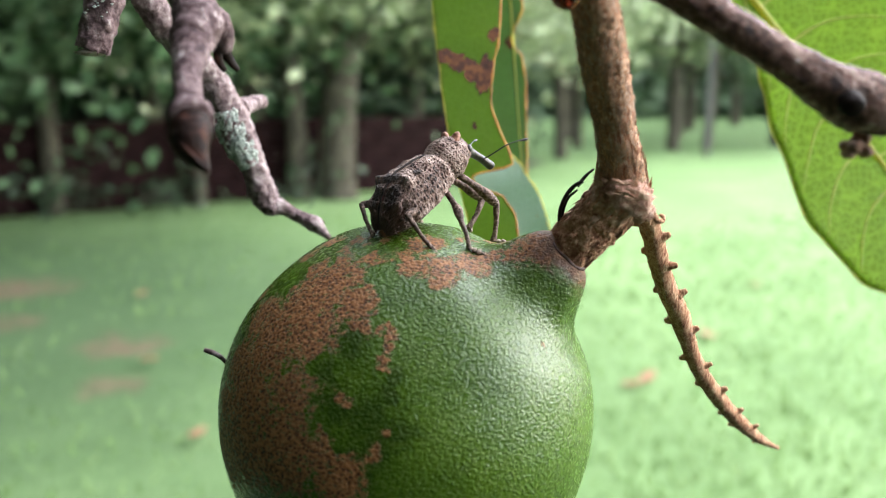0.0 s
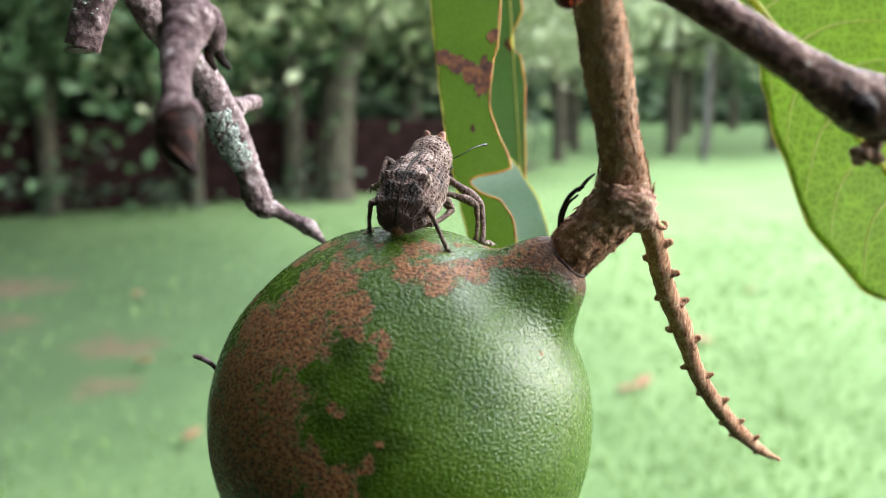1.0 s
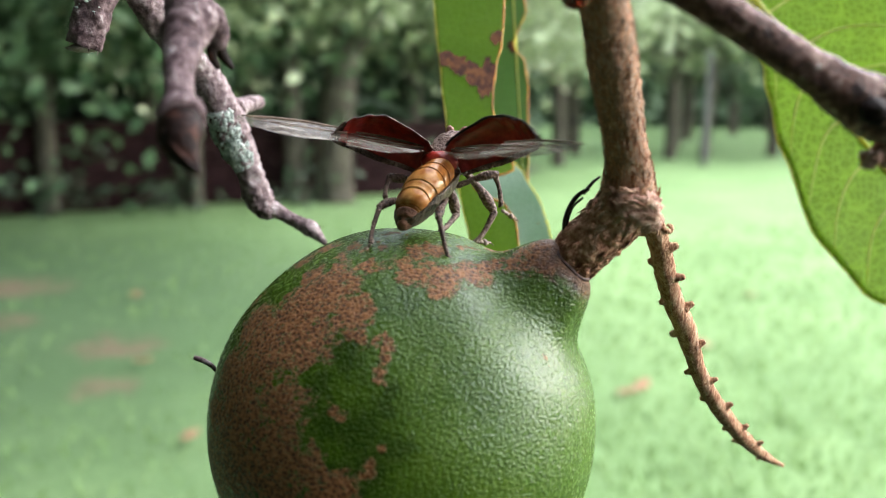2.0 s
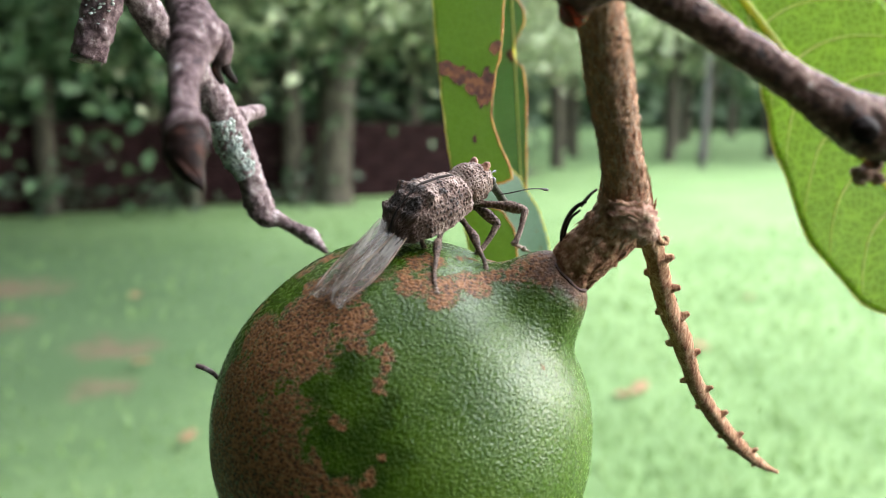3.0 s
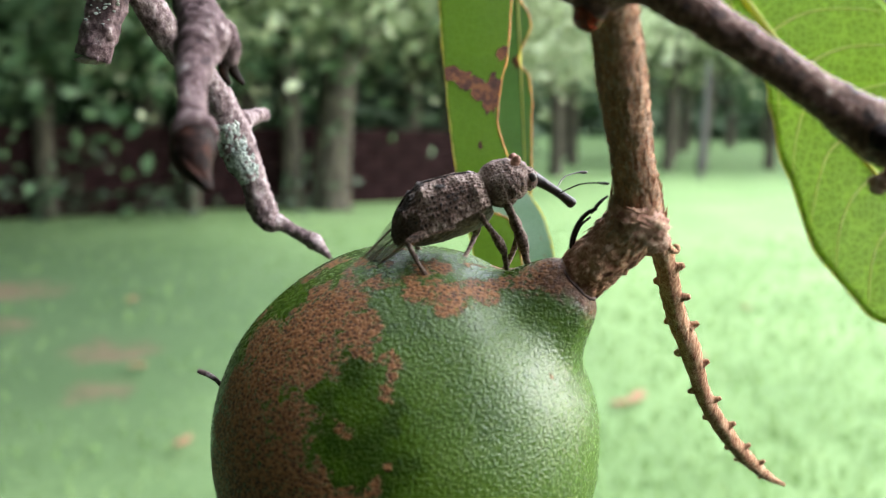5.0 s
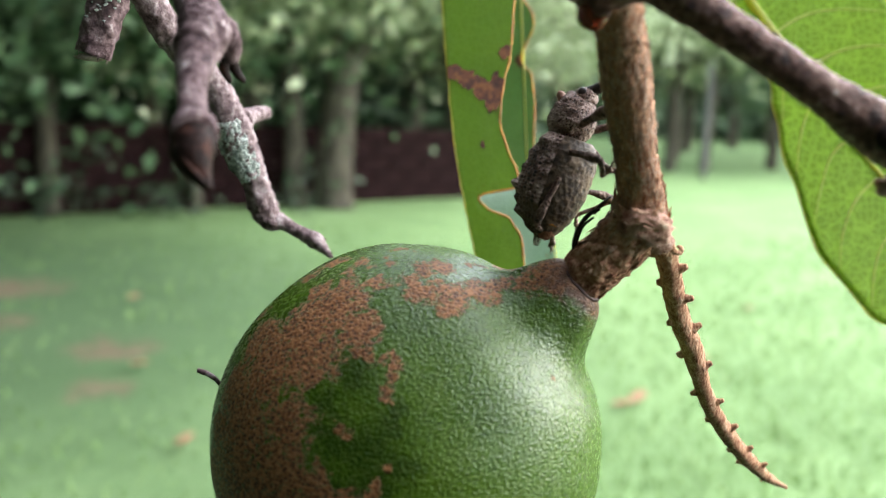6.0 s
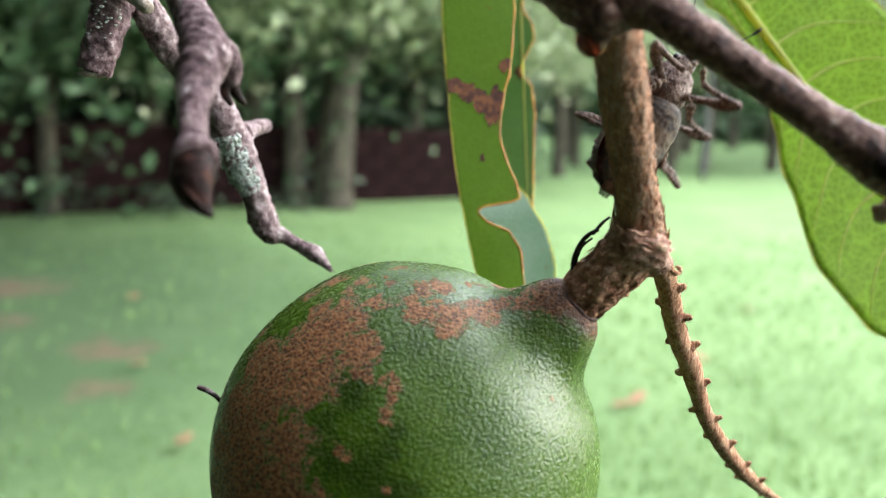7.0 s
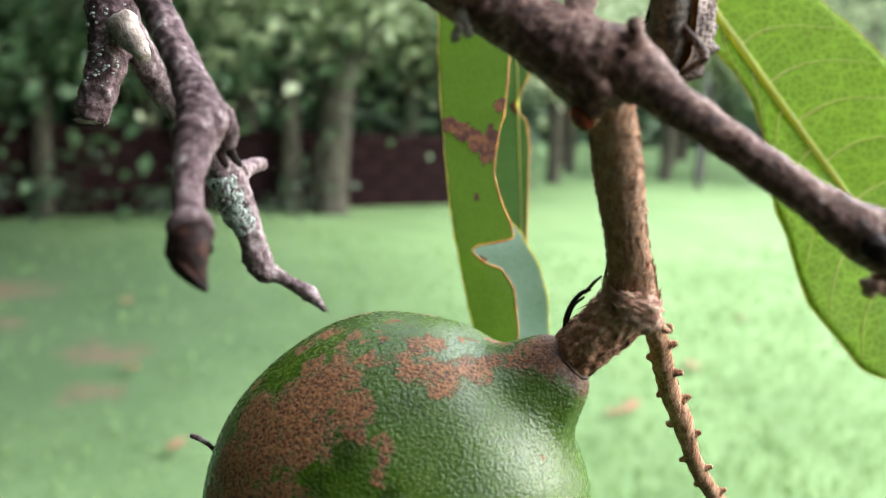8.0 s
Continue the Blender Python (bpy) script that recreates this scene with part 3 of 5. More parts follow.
def lichen_twig():
    tw = thing("lichen_twig", "weathered grey twig with pale green lichen crust and broken stubs", "twig")
    line = [(-27.36, 11.76, 40.46, 1.86), (-26.53, 12.61, 38.36, 1.47), (-25.28, 14, 35.89, 1.4), (-24.13, 15.98, 33.26, 1.5), (-23.0, 19.2, 30.9, 1.38), (-21.78, 21.6, 28.9, 1.5), (-20.45, 23, 25.3, 1.95), (-19.23, 24, 21.73, 1.9), (-17.85, 24.5, 18.69, 1.4), (-17.24, 25, 16.2, 1.6), (-16.26, 25, 14.67, 1.35), (-14.9, 25, 14.2, 0.8), (-13.35, 25, 13.36, 0.72), (-11.42, 24.5, 12.48, 0.9), (-10.54, 24, 11.83, 0.6), (-9.42, 23, 10.97, 0.22)]
    bm = tube(bmesh.new(), line, 40, 14, 0.15, 1.3, 0.07, seed=41)
    part("shoot", bm, bark_pale, tw)
    fibres(line, 90, 0.7, 44, tw, 0.3, bark_grey)
    trunk = [(-31.57, 16.09, 58.08, 2.21), (-29.84, 14.29, 51.32, 2.19), (-28.5, 12.69, 45.68, 2.23), (-27.88, 11.98, 41.69, 2.23), (-27.53, 11.21, 38.67, 2.07), (-27.68, 10.43, 35.65, 1.7), (-28.25, 9.99, 33.14, 1.6), (-29.01, 9.79, 30.63, 1.45)]
    bm = tube(bmesh.new(), trunk, 40, 18, 0.14, 0.8, 0.08, seed=42)
    part("broken_stub", bm, bark_grey, tw)
    fibres(trunk, 140, 0.8, 45, tw, 0.4, bark_grey)
    end = Vector(trunk[-1][:3])
    bm = lump(bmesh.new(), end + Vector((-0.2, 0, -0.15)), (1.3, 1.2, 0.35), rough=0.5, grain=2.5, u=18, v=8)
    part("broken_end", bm, dead_wood, tw, "pale splintered break")
    bm = tube(bmesh.new(), [(-26.12, 9.69, 39.06, 1.42), (-24.99, 8.84, 37.69, 1.1), (-23.99, 8.18, 36.72, 0.85), (-23.44, 7.8, 35.96, 0.55)], 16, 6, 0.2, 1.4, seed=47)
    part("peeled_stub", bm, dead_wood, tw, "pale peeled stub")
    bm = tube(bmesh.new(), [(-19.59, 25.51, 25.12, 1.25), (-19.12, 28.03, 25.61, 0.96), (-18.58, 29.91, 25.9, 0.85), (-18, 31.15, 25.99, 0.73)], 14, 6, 0.15, 1.2, seed=48)
    part("side_stub", bm, bark_pale, tw, "pale broken side stub")
    bm = bmesh.new()
    rng = random.Random(5)
    dense = spline(line, 12)
    for k in range(420):
        i = rng.randrange(72, 94)
        q = dense[i]
        way = (Vector(dense[i + 1][:3]) - Vector(dense[i - 1][:3])).normalized()
        o = Vector((rng.uniform(-1, 0.7), -1, rng.uniform(-0.9, 0.9)))
        o = (o - way * o.dot(way)).normalized()
        r = rng.uniform(0.1, 0.42)
        lump(bm, Vector(q[:3]) + o * q[3] * 0.97, (r, r * 0.4, r * 0.8), rough=0.9, grain=2, u=7, v=5, seed=k)
    tagged(part("lichen", bm, lichen, tw, "pale grey-green crusty lichen"), kind="stuff")
    bm = bmesh.new()
    dense = spline(trunk, 12)
    for k in range(60):
        i = rng.randrange(30, 70)
        q = dense[i]
        o = Vector((rng.uniform(-1, 1), -0.8, rng.uniform(-0.3, 0.3))).normalized()
        r = rng.uniform(0.08, 0.2)
        lump(bm, Vector(q[:3]) + o * q[3] * 1.02, (r, r, r * 0.6), rough=0.8, grain=2, u=7, v=5, seed=k)
    tagged(part("lichen_specks", bm, lichen, tw), kind="stuff")
    return tw


budded_twig()
lichen_twig()
wisp = thing("dry_tendril", "thin grey dry tendril behind the fruit", "tendril")
part("stem", tube(bmesh.new(), [(-17.84, 1.8, 4.67, 0.2), (-17.26, 1.77, 4.5, 0.25), (-16.58, 1.71, 4.19, 0.22), (-16.15, 2.75, 3.16, 0.2), (-15.68, 3.74, 1.87, 0.2), (-14.92, 4.59, -0.23, 0.21)], 8, 6, 0.15, 2), bark_grey, wisp)


# ---- leaves ----
def leaf(name, label, base, tip, face, outline, material, bend=0.0, curl=0.1, cup=0.0, veins=7, midrib=0.4, scars=(), reach=0.0, torn=False):
    """A leaf blade along base to tip. face: the way its upper side looks; outline: rows of share of the length, edge to the left, edge to the right, in millimetres from the midrib."""
    lf = thing(name, label, "leaf")
    a, b, face = Vector(base), Vector(tip), Vector(face).normalized()
    L = (b - a).length
    way = (b - a).normalized()
    side = face.cross(way).normalized()
    face = way.cross(side)
    rows, cols, thick = 170, 11, 0.16

    def edges(u):
        for p, q in zip(outline, outline[1:]):
            if u <= q[0]:
                k = (u - p[0]) / (q[0] - p[0])
                k = k * k * (3 - 2 * k) * 0.5 + k * 0.5
                return -p[1] - (q[1] - p[1]) * k, p[2] + (q[2] - p[2]) * k
        return -outline[-1][1], outline[-1][2]

    def spot(u, x):
        mid = a + way * L * u + face * (bend * math.sin(math.pi * u) * L + reach * max(0, u - 0.66) ** 2)
        return mid + side * x + face * (cup * abs(x) ** 1.4 + curl * math.sin(u * 11 + (2 if x > 0 else 0)) * abs(x) / 5)

    def place(u, s):
        lo, hi = edges(u)
        n = 0.07 * noise.noise(Vector((u * 60, s * 0.5, len(label))))
        return spot(u, lo + (hi - lo) * (s + 1) / 2 + n * s)

    bm = bmesh.new()
    layers = []
    for h in (thick / 2, -thick / 2):
        layers.append([[bm.verts.new((place(i / rows, k / cols) + face * h * (1 - 0.5 * abs(k / cols))) * MM) for k in range(-cols, cols + 1)] for i in range(rows + 1)])
    top, low = layers
    for i in range(rows):
        for k in range(2 * cols):
            bm.faces.new((top[i][k + 1], top[i][k], top[i + 1][k], top[i + 1][k + 1]))
            bm.faces.new((low[i][k], low[i][k + 1], low[i + 1][k + 1], low[i + 1][k]))
        bm.faces.new((top[i + 1][0], top[i][0], low[i][0], low[i + 1][0]))
        bm.faces.new((top[i][-1], top[i + 1][-1], low[i + 1][-1], low[i][-1]))
    part("blade", bm, material, lf)
    if midrib:
        line = [(*spot(i / 20, 0), midrib * (1 - 0.7 * i / 20)) for i in range(21)]
        part("midrib", tube(bmesh.new(), line, 10, 3), vein_pale, lf, "pale yellow midrib")
    for s in (-1, 1):
        line = [(*place(i / rows, s), (0.13 if torn and s > 0 else 0.1) + 0.06 * noise.noise(Vector((i * 0.2, s, 0)))) for i in range(rows + 1)]
        part("margin", tube(bmesh.new(), line, 6, 1, 0.3, 2), leaf_chewed if torn and s > 0 else leaf_edge, lf, "dry chewed margin" if torn and s > 0 else "yellow leaf margin")
    for j in range(veins):
        for s in (-1, 1):
            u0 = 0.04 + 0.86 * (j + (0.35 if s > 0 else 0)) / veins
            line = []
            for i in range(10):
                k = i / 9
                u = min(u0 + k * 0.085 - 0.03 * math.sin(k * 3.1), 0.995)
                edge = edges(u)[1 if s > 0 else 0]
                line.append((*(spot(u, edge * k * 0.93) + face * 0.04), 0.2 * (1 - 0.75 * k)))
            if abs(edges(u0 + 0.04)[1 if s > 0 else 0]) > 1.5 and edges(u0 + 0.04)[1] > 0:
                part("side_vein", tube(bmesh.new(), line, 6, 2), vein_pale, lf)
    for j, (u, s, ru, rs) in enumerate(scars):
        bm = bmesh.new()
        ring, loops = 36, []
        for h in (0.12, -0.12):
            loop = []
            for k in range(ring):
                q = 2 * math.pi * k / ring
                d = Vector((math.cos(q), math.sin(q), j * 3.1))
                g = 1 + 0.5 * noise.noise(d * 1.6) + 0.25 * noise.noise(d * 4)
                loop.append(bm.verts.new((place(u + ru * g * math.cos(q), max(-1, min(1, s + rs * g * math.sin(q)))) + face * h) * MM))
            loops.append(loop)
        bm.faces.new(loops[0])
        bm.faces.new(loops[1][::-1])
        for k in range(ring):
            bm.faces.new((loops[0][k], loops[1][k], loops[1][(k + 1) % ring], loops[0][(k + 1) % ring]))
        part("dead_patch", bm, brown_scar, lf, "dry brown dead patch", smooth=False)
    return lf


# hanging chewed leaf, the leaf behind it, and the broad leaf against the light
leaf("leaf", "long hanging green leaf, chewed along one edge, with brown dead patches",
     (3.83, 43.22, 66.83), (10.2, 28.58, 4.52), (0.1, -1, 0.1),
     [(0, 4.5, 3.0), (0.3, 4.8, 3.2), (0.372, 4.8, 3.2), (0.425, 5.0, 3.6), (0.479, 5.1, 3.1), (0.548, 5.1, 2.4), (0.585, 5.0, 1.5), (0.625, 5.0, 1.0), (0.66, 4.9, 0.7), (0.70, 4.8, 1.2), (0.755, 4.5, 2.4),
      (0.776, 4.4, 2.55), (0.782, 4.3, 1.6), (0.79, 4.2, -2.4), (0.80, 4.1, -2.4), (0.815, 4.0, -1.6), (0.838, 3.8, 1.2), (0.872, 3.5, 2.3), (0.94, 2.8, 2.4), (1, 2.0, 2.2)], leaf_mid, 0.0, 0.12, 0.0, 0, 0,
     ((0.567, -0.75, 0.016, 0.36), (0.572, -0.42, 0.014, 0.3), (0.585, -0.1, 0.014, 0.45), (0.6, 0.35, 0.018, 0.34), (0.607, 0.72, 0.036, 0.34), (0.53, 0.85, 0.012, 0.2), (0.70, 0.1, 0.007, 0.1)), torn=True)
leaf("leaf", "green leaf hanging behind another, seen from its pale underside",
     (10.46, 58.07, 68.12), (15.31, 45.86, -1.1), (-0.15, -1, 0.05),
     [(0, 4, 1.1), (0.3, 4.8, 0.6), (0.37, 4.8, 0.2), (0.405, 4.8, 1.5), (0.425, 4.8, 1.6), (0.49, 4.8, -0.5), (0.505, 4.8, 0.2), (0.52, 4.8, 1.05), (0.57, 4.8, 1.3), (0.71, 4, 0.8), (0.767, 2.5, 0.55), (0.80, 1.0, 0.5), (0.83, 0.2, 0.2), (1, 0.1, 0.1)],
     leaf_under, 0.0, 0.1, 0.0, 0, 0.25, ((0.495, 0.82, 0.014, 0.16),), torn=True)
leaf("leaf", "pale bluish-green curled leaf, seen from its waxy underside",
     (10.01, 42.4, 20.69), (14.82, 39.04, 1.66), (0.1, -1, 0.35),
     [(0, 0.3, 0.3), (0.2, 4.3, 2.6), (0.42, 4.4, 3.9), (0.62, 4.2, 4.1), (0.85, 3.5, 3.4), (1, 1, 1)], leaf_waxy, 0.0, 0.2, 0.03, 0, 0, ((0.3, -0.8, 0.03, 0.2),))
leaf("leaf", "broad yellow-green leaf glowing against the light, with a net of veins",
     (31.34, 54.83, 57.79), (76.72, 40.86, -0.82), (0.1, -1, 0.2),
     [(0, 0.4, 0.4), (0.05, 0.6, 4.8), (0.1, 1.7, 8.9), (0.2, 4.3, 12.4), (0.235, 3.1, 13.1), (0.28, 2.8, 13.9), (0.33, 3.0, 14.8), (0.39, 4.4, 15.5), (0.44, 6.6, 15.7), (0.53, 9.8, 15.5), (0.685, 13.7, 13.9), (0.82, 13.0, 10.7), (0.93, 7.6, 5.5), (1, 0.2, 0.2)],
     leaf_right, 0.0, 0.12, 0.01, 10, 0.72)


# ---- the garden ----
def ground_material():
    n = Nodes("lawn")
    v = n.coords()
    tone = n.math("ADD", n.math("MULTIPLY", n.noise(v, 0.9, 4), 0.5), n.math("MULTIPLY", n.noise(v, 14, 5, 0.65), 0.5))
    grass = n.ramp(tone, [(0.3, (0.1, 0.172, 0.06)), (0.5, (0.155, 0.246, 0.094)), (0.7, (0.22, 0.32, 0.138))])
    # thin is the reach of tree shade, put into the left lawn's colour
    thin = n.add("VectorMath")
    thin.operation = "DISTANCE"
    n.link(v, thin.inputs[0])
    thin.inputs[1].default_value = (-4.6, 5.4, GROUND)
    tree_shade = n.span(n.math("ADD", thin.outputs["Value"], n.math("MULTIPLY", n.noise(v, 1.6, 4, 0.6), 1.6)), 3.0, 7.6, 0.85, 0.0)
    grass = n.mix(tree_shade, grass, (0.03, 0.06, 0.024))
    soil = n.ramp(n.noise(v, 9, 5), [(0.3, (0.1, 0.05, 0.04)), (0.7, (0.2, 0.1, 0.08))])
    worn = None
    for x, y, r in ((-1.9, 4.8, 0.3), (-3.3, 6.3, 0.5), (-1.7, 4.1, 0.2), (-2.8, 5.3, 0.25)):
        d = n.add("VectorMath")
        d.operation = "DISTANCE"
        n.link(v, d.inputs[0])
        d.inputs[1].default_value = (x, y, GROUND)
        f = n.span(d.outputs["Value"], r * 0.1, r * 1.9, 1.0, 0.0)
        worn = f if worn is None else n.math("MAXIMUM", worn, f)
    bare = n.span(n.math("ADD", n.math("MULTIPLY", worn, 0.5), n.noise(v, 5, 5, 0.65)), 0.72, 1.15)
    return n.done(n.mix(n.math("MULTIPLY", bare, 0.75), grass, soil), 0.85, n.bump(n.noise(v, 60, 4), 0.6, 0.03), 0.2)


ground = bmesh.new()
rows = []
ys = [-60, -20, -8, -3, 0, 3, 6, 9, 12, 15, 18, 21, 25, 30, 36, 44, 55, 75, 110, 200, 500, 1500]
xs = [-1500, -400, -120, -60, -35, -22, -14, -9, -5, -2, 1, 4, 7, 11, 16, 24, 36, 60, 120, 400, 1500]
for y in ys:
    rows.append([ground.verts.new((x, y, GROUND + 0.05 * noise.noise(Vector((x * 0.2, y * 0.2, 0))))) for x in xs])
for a, b in zip(rows, rows[1:]):
    for k in range(len(xs) - 1):
        ground.faces.new((a[k], a[k + 1], b[k + 1], b[k]))
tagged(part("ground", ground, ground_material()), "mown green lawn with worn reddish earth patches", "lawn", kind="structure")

# bare soil under the trees, along the wall; their shade is in its colour
shaded_bed_mat = speckled("shaded_bed_soil", [(0.3, (0.025, 0.017, 0.013)), (0.55, (0.05, 0.036, 0.027)), (0.75, (0.08, 0.07, 0.045))], 3, 0.95, 0.6, 30)
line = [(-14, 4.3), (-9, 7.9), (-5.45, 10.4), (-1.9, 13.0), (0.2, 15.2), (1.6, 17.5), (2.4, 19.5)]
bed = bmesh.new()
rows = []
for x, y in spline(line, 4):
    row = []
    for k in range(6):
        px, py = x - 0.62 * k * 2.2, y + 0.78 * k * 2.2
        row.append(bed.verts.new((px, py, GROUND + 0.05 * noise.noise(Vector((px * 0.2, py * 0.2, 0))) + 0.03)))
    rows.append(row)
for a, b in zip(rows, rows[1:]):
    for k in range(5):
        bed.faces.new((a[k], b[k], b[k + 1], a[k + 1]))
tagged(part("ground_bed", bed, shaded_bed_mat), "bare soil under the trees, their shade put into its dark colour", "soil", kind="structure")

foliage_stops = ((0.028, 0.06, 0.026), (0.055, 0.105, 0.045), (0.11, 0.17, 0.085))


def foliage_material(name, stops, share=0.3):
    n = Nodes(name)
    rnd = n.add("NewGeometry").outputs["Random Per Island"]
    col = n.ramp(rnd, [(0.0, stops[0]), (0.55, stops[1]), (1.0, stops[2])])
    n.done(col, 0.55, None, 0.3)
    return n.see_through(col, share)


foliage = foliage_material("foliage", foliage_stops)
# brighter copy of the leaves, light and haze of the open side painted in
foliage_lit = foliage_material("foliage_lit", ((0.15, 0.19, 0.105), (0.27, 0.33, 0.175), (0.48, 0.53, 0.35)))
tree_bark = speckled("tree_bark", [(0.3, (0.022, 0.019, 0.014)), (0.5, (0.048, 0.043, 0.031)), (0.7, (0.09, 0.08, 0.058))], 9, 0.9, 0.9, 30, 3, (1, 1, 0.3), 0.15)


def blades_of(bm, rng, centre, spread, count, size):
    """Leaves in a clump: each a folded blade of two faces."""
    for _ in range(count):
        d = Vector((rng.gauss(0, 1), rng.gauss(0, 1), rng.gauss(0, 0.75)))
        if d.length > 2.1:
            d *= 2.1 / d.length
        c = Vector(centre) + d * spread * 0.5
        e = Euler((rng.uniform(-1.2, 1.2), rng.uniform(-1.2, 1.2), rng.uniform(0, 6.28))).to_matrix()
        s = size * rng.uniform(0.6, 1.35)
        pts = [e @ Vector(p) * s + c for p in ((0, -0.5, 0), (0.26, 0, 0.09), (0, 0.55, -0.05), (-0.26, 0, 0.09))]
        vs = [bm.verts.new(p) for p in pts]
        bm.faces.new((vs[0], vs[1], vs[2]))
        bm.faces.new((vs[0], vs[2], vs[3]))


def tree(x, y, r, height, low, spread, seed, leaves=2600, mat=None, label="", size=0.2):
    """A broad garden tree: tapered trunk, limbs, and a crown of leaf clumps with gaps."""
    rng = random.Random(seed)
    t = thing("tree", label or "broad-crowned garden tree with a dark trunk in shade", "tree", (x, y, GROUND))
    lean = rng.uniform(-0.3, 0.3)
    trunk = [(0, 0, -0.1, r * 1.5), (0, 0, 0.25, r * 1.1), (lean * 0.3, 0, low * 0.6, r), (lean, 0.1, low * 1.15, r * 0.8), (lean * 1.6, 0.2, height * 0.75, r * 0.3)]
    part("trunk", tube(bmesh.new(), trunk, 14, 5, 0.08, 2.0 / r * 0.3, 0.06, unit=1, seed=seed), tree_bark, t)
    clumps = []
    for k in range(9):
        a = 6.283 * k / 9 + rng.uniform(-0.3, 0.3)
        z0 = low * rng.uniform(0.75, 1.25)
        reach = spread * rng.uniform(0.6, 1.0)
        end = Vector((lean + math.cos(a) * reach, math.sin(a) * reach, z0 + (height - low) * rng.uniform(0.0, 0.55)))
        mid = Vector((lean, 0, z0)).lerp(end, 0.5) + Vector((0, 0, 0.25))
        part("limb", tube(bmesh.new(), [(lean * 0.8, 0, z0 - 0.2, r * 0.42), (*mid, r * 0.27), (*end, r * 0.08)], 8, 4, 0.08, 2, unit=1, seed=k), tree_bark, t)
        clumps += [end, mid, end + Vector((rng.uniform(-1, 1), rng.uniform(-1, 1), rng.uniform(-0.9, 0.5)))]
    for _ in range(26):
        a, q = rng.uniform(0, 6.283), math.sqrt(rng.random())
        clumps.append(Vector((lean + math.cos(a) * spread * q, math.sin(a) * spread * q, low + (height - low) * rng.uniform(0.05, 1) * (1.15 - 0.55 * q))))
    bm = bmesh.new()
    for c in clumps:
        blades_of(bm, rng, c, rng.uniform(0.8, 1.5), leaves // len(clumps), size)
    part("crown", bm, mat or foliage, t, "uneven crown of small glossy leaves")
    return t


# the row of trees at the lawn's far side, the thicket beyond, and a few trees in the open part
for k, (x, y, r, h, low, sp) in enumerate((
        (-8.0, 9.6, 0.2, 6, 2.0, 3.4), (-6.2, 10.4, 0.17, 6.5, 2.1, 3.2), (-4.0, 11.7, 0.16, 7, 3.0, 3.0), (-3.0, 13.2, 0.2, 6.5, 3.0, 2.8), (-0.6, 16.0, 0.2, 7, 2.8, 2.8), (0.9, 18.5, 0.2, 7.5, 2.0, 3.0),
        (-1.56, 12.5, 0.25, 7, 2.9, 3.1), (-2.1, 12.4, 0.14, 7, 3.0, 2.5), (0.2, 16.5, 0.15, 7, 2.8, 2.6), (2.9, 21.0, 0.15, 8, 2.6, 3.0), (4.0, 25.5, 0.15, 8, 3.0, 3.2),
        (6.6, 24.5, 0.17, 9, 3.0, 3.2), (7.9, 25.5, 0.15, 8, 3.0, 3.0), (10.5, 27.0, 0.17, 9, 3.2, 3.6), (13.0, 26.0, 0.17, 9, 3.0, 3.4))):
    # left trees keep the darker leaves, the rest take the brightened copy
    tree(x, y, r, h, low, sp, 50 + k, 5200 if y < 20 else 2600, foliage if x < -5.5 else foliage_lit, size=0.22 if y < 20 else 0.3)

# shade trees over the far lawn
for k, (x, y) in enumerate(((4.5, 31), (9.0, 33), (14.5, 31), (2.0, 37), (11.5, 40), (19, 37), (6.5, 45), (16, 47), (24, 44), (1.0, 50), (11, 54), (21, 55))):
    tree(x, y, 0.24, 10, 3.4, 4.6, 90 + k, 1500, foliage, "broad shade tree on the far lawn", 0.5)

thicket, deep = bmesh.new(), bmesh.new()
rng = random.Random(77)
for _ in range(420):
    x, y = rng.uniform(-26, -4), 20 + rng.uniform(0, 6)
    blades_of(deep, rng, (x, y, GROUND + rng.uniform(0.2, 11)), 2.4, 60, 0.55)
for _ in range(900):
    x, y = rng.uniform(-12, 62), 64 + rng.uniform(0, 10)
    blades_of(thicket, rng, (x, y, GROUND + rng.uniform(0.2, 24) * rng.random() ** 0.6), 4.0, 50, 1.3)
for _ in range(560):
    x = rng.uniform(-16, 1.0)
    y = 13.2 + 0.72 * (x + 1.9) + rng.uniform(2.2, 4.5)
    blades_of(deep, rng, (x, max(y, 9), GROUND + rng.uniform(0.6, 4.4 if x < -6 else 2.0)), 1.2, 45, 0.3)
foliage_mid = foliage_material("foliage_mid", ((0.05, 0.085, 0.045), (0.09, 0.145, 0.075), (0.17, 0.23, 0.14)))
# darker copy of the leaves, shade under the trees put into the colour
foliage_shaded = foliage_material("foliage_shaded", ((0.02, 0.038, 0.02), (0.035, 0.06, 0.03), (0.06, 0.09, 0.05)), 0.15)
tagged(part("thicket", thicket, foliage_mid), "dense green wood behind the lawn", "wood", kind="stuff")
tagged(part("thicket", deep, foliage_shaded), "dense wood behind the garden wall, shade put into its leaf colour", "wood", kind="stuff")

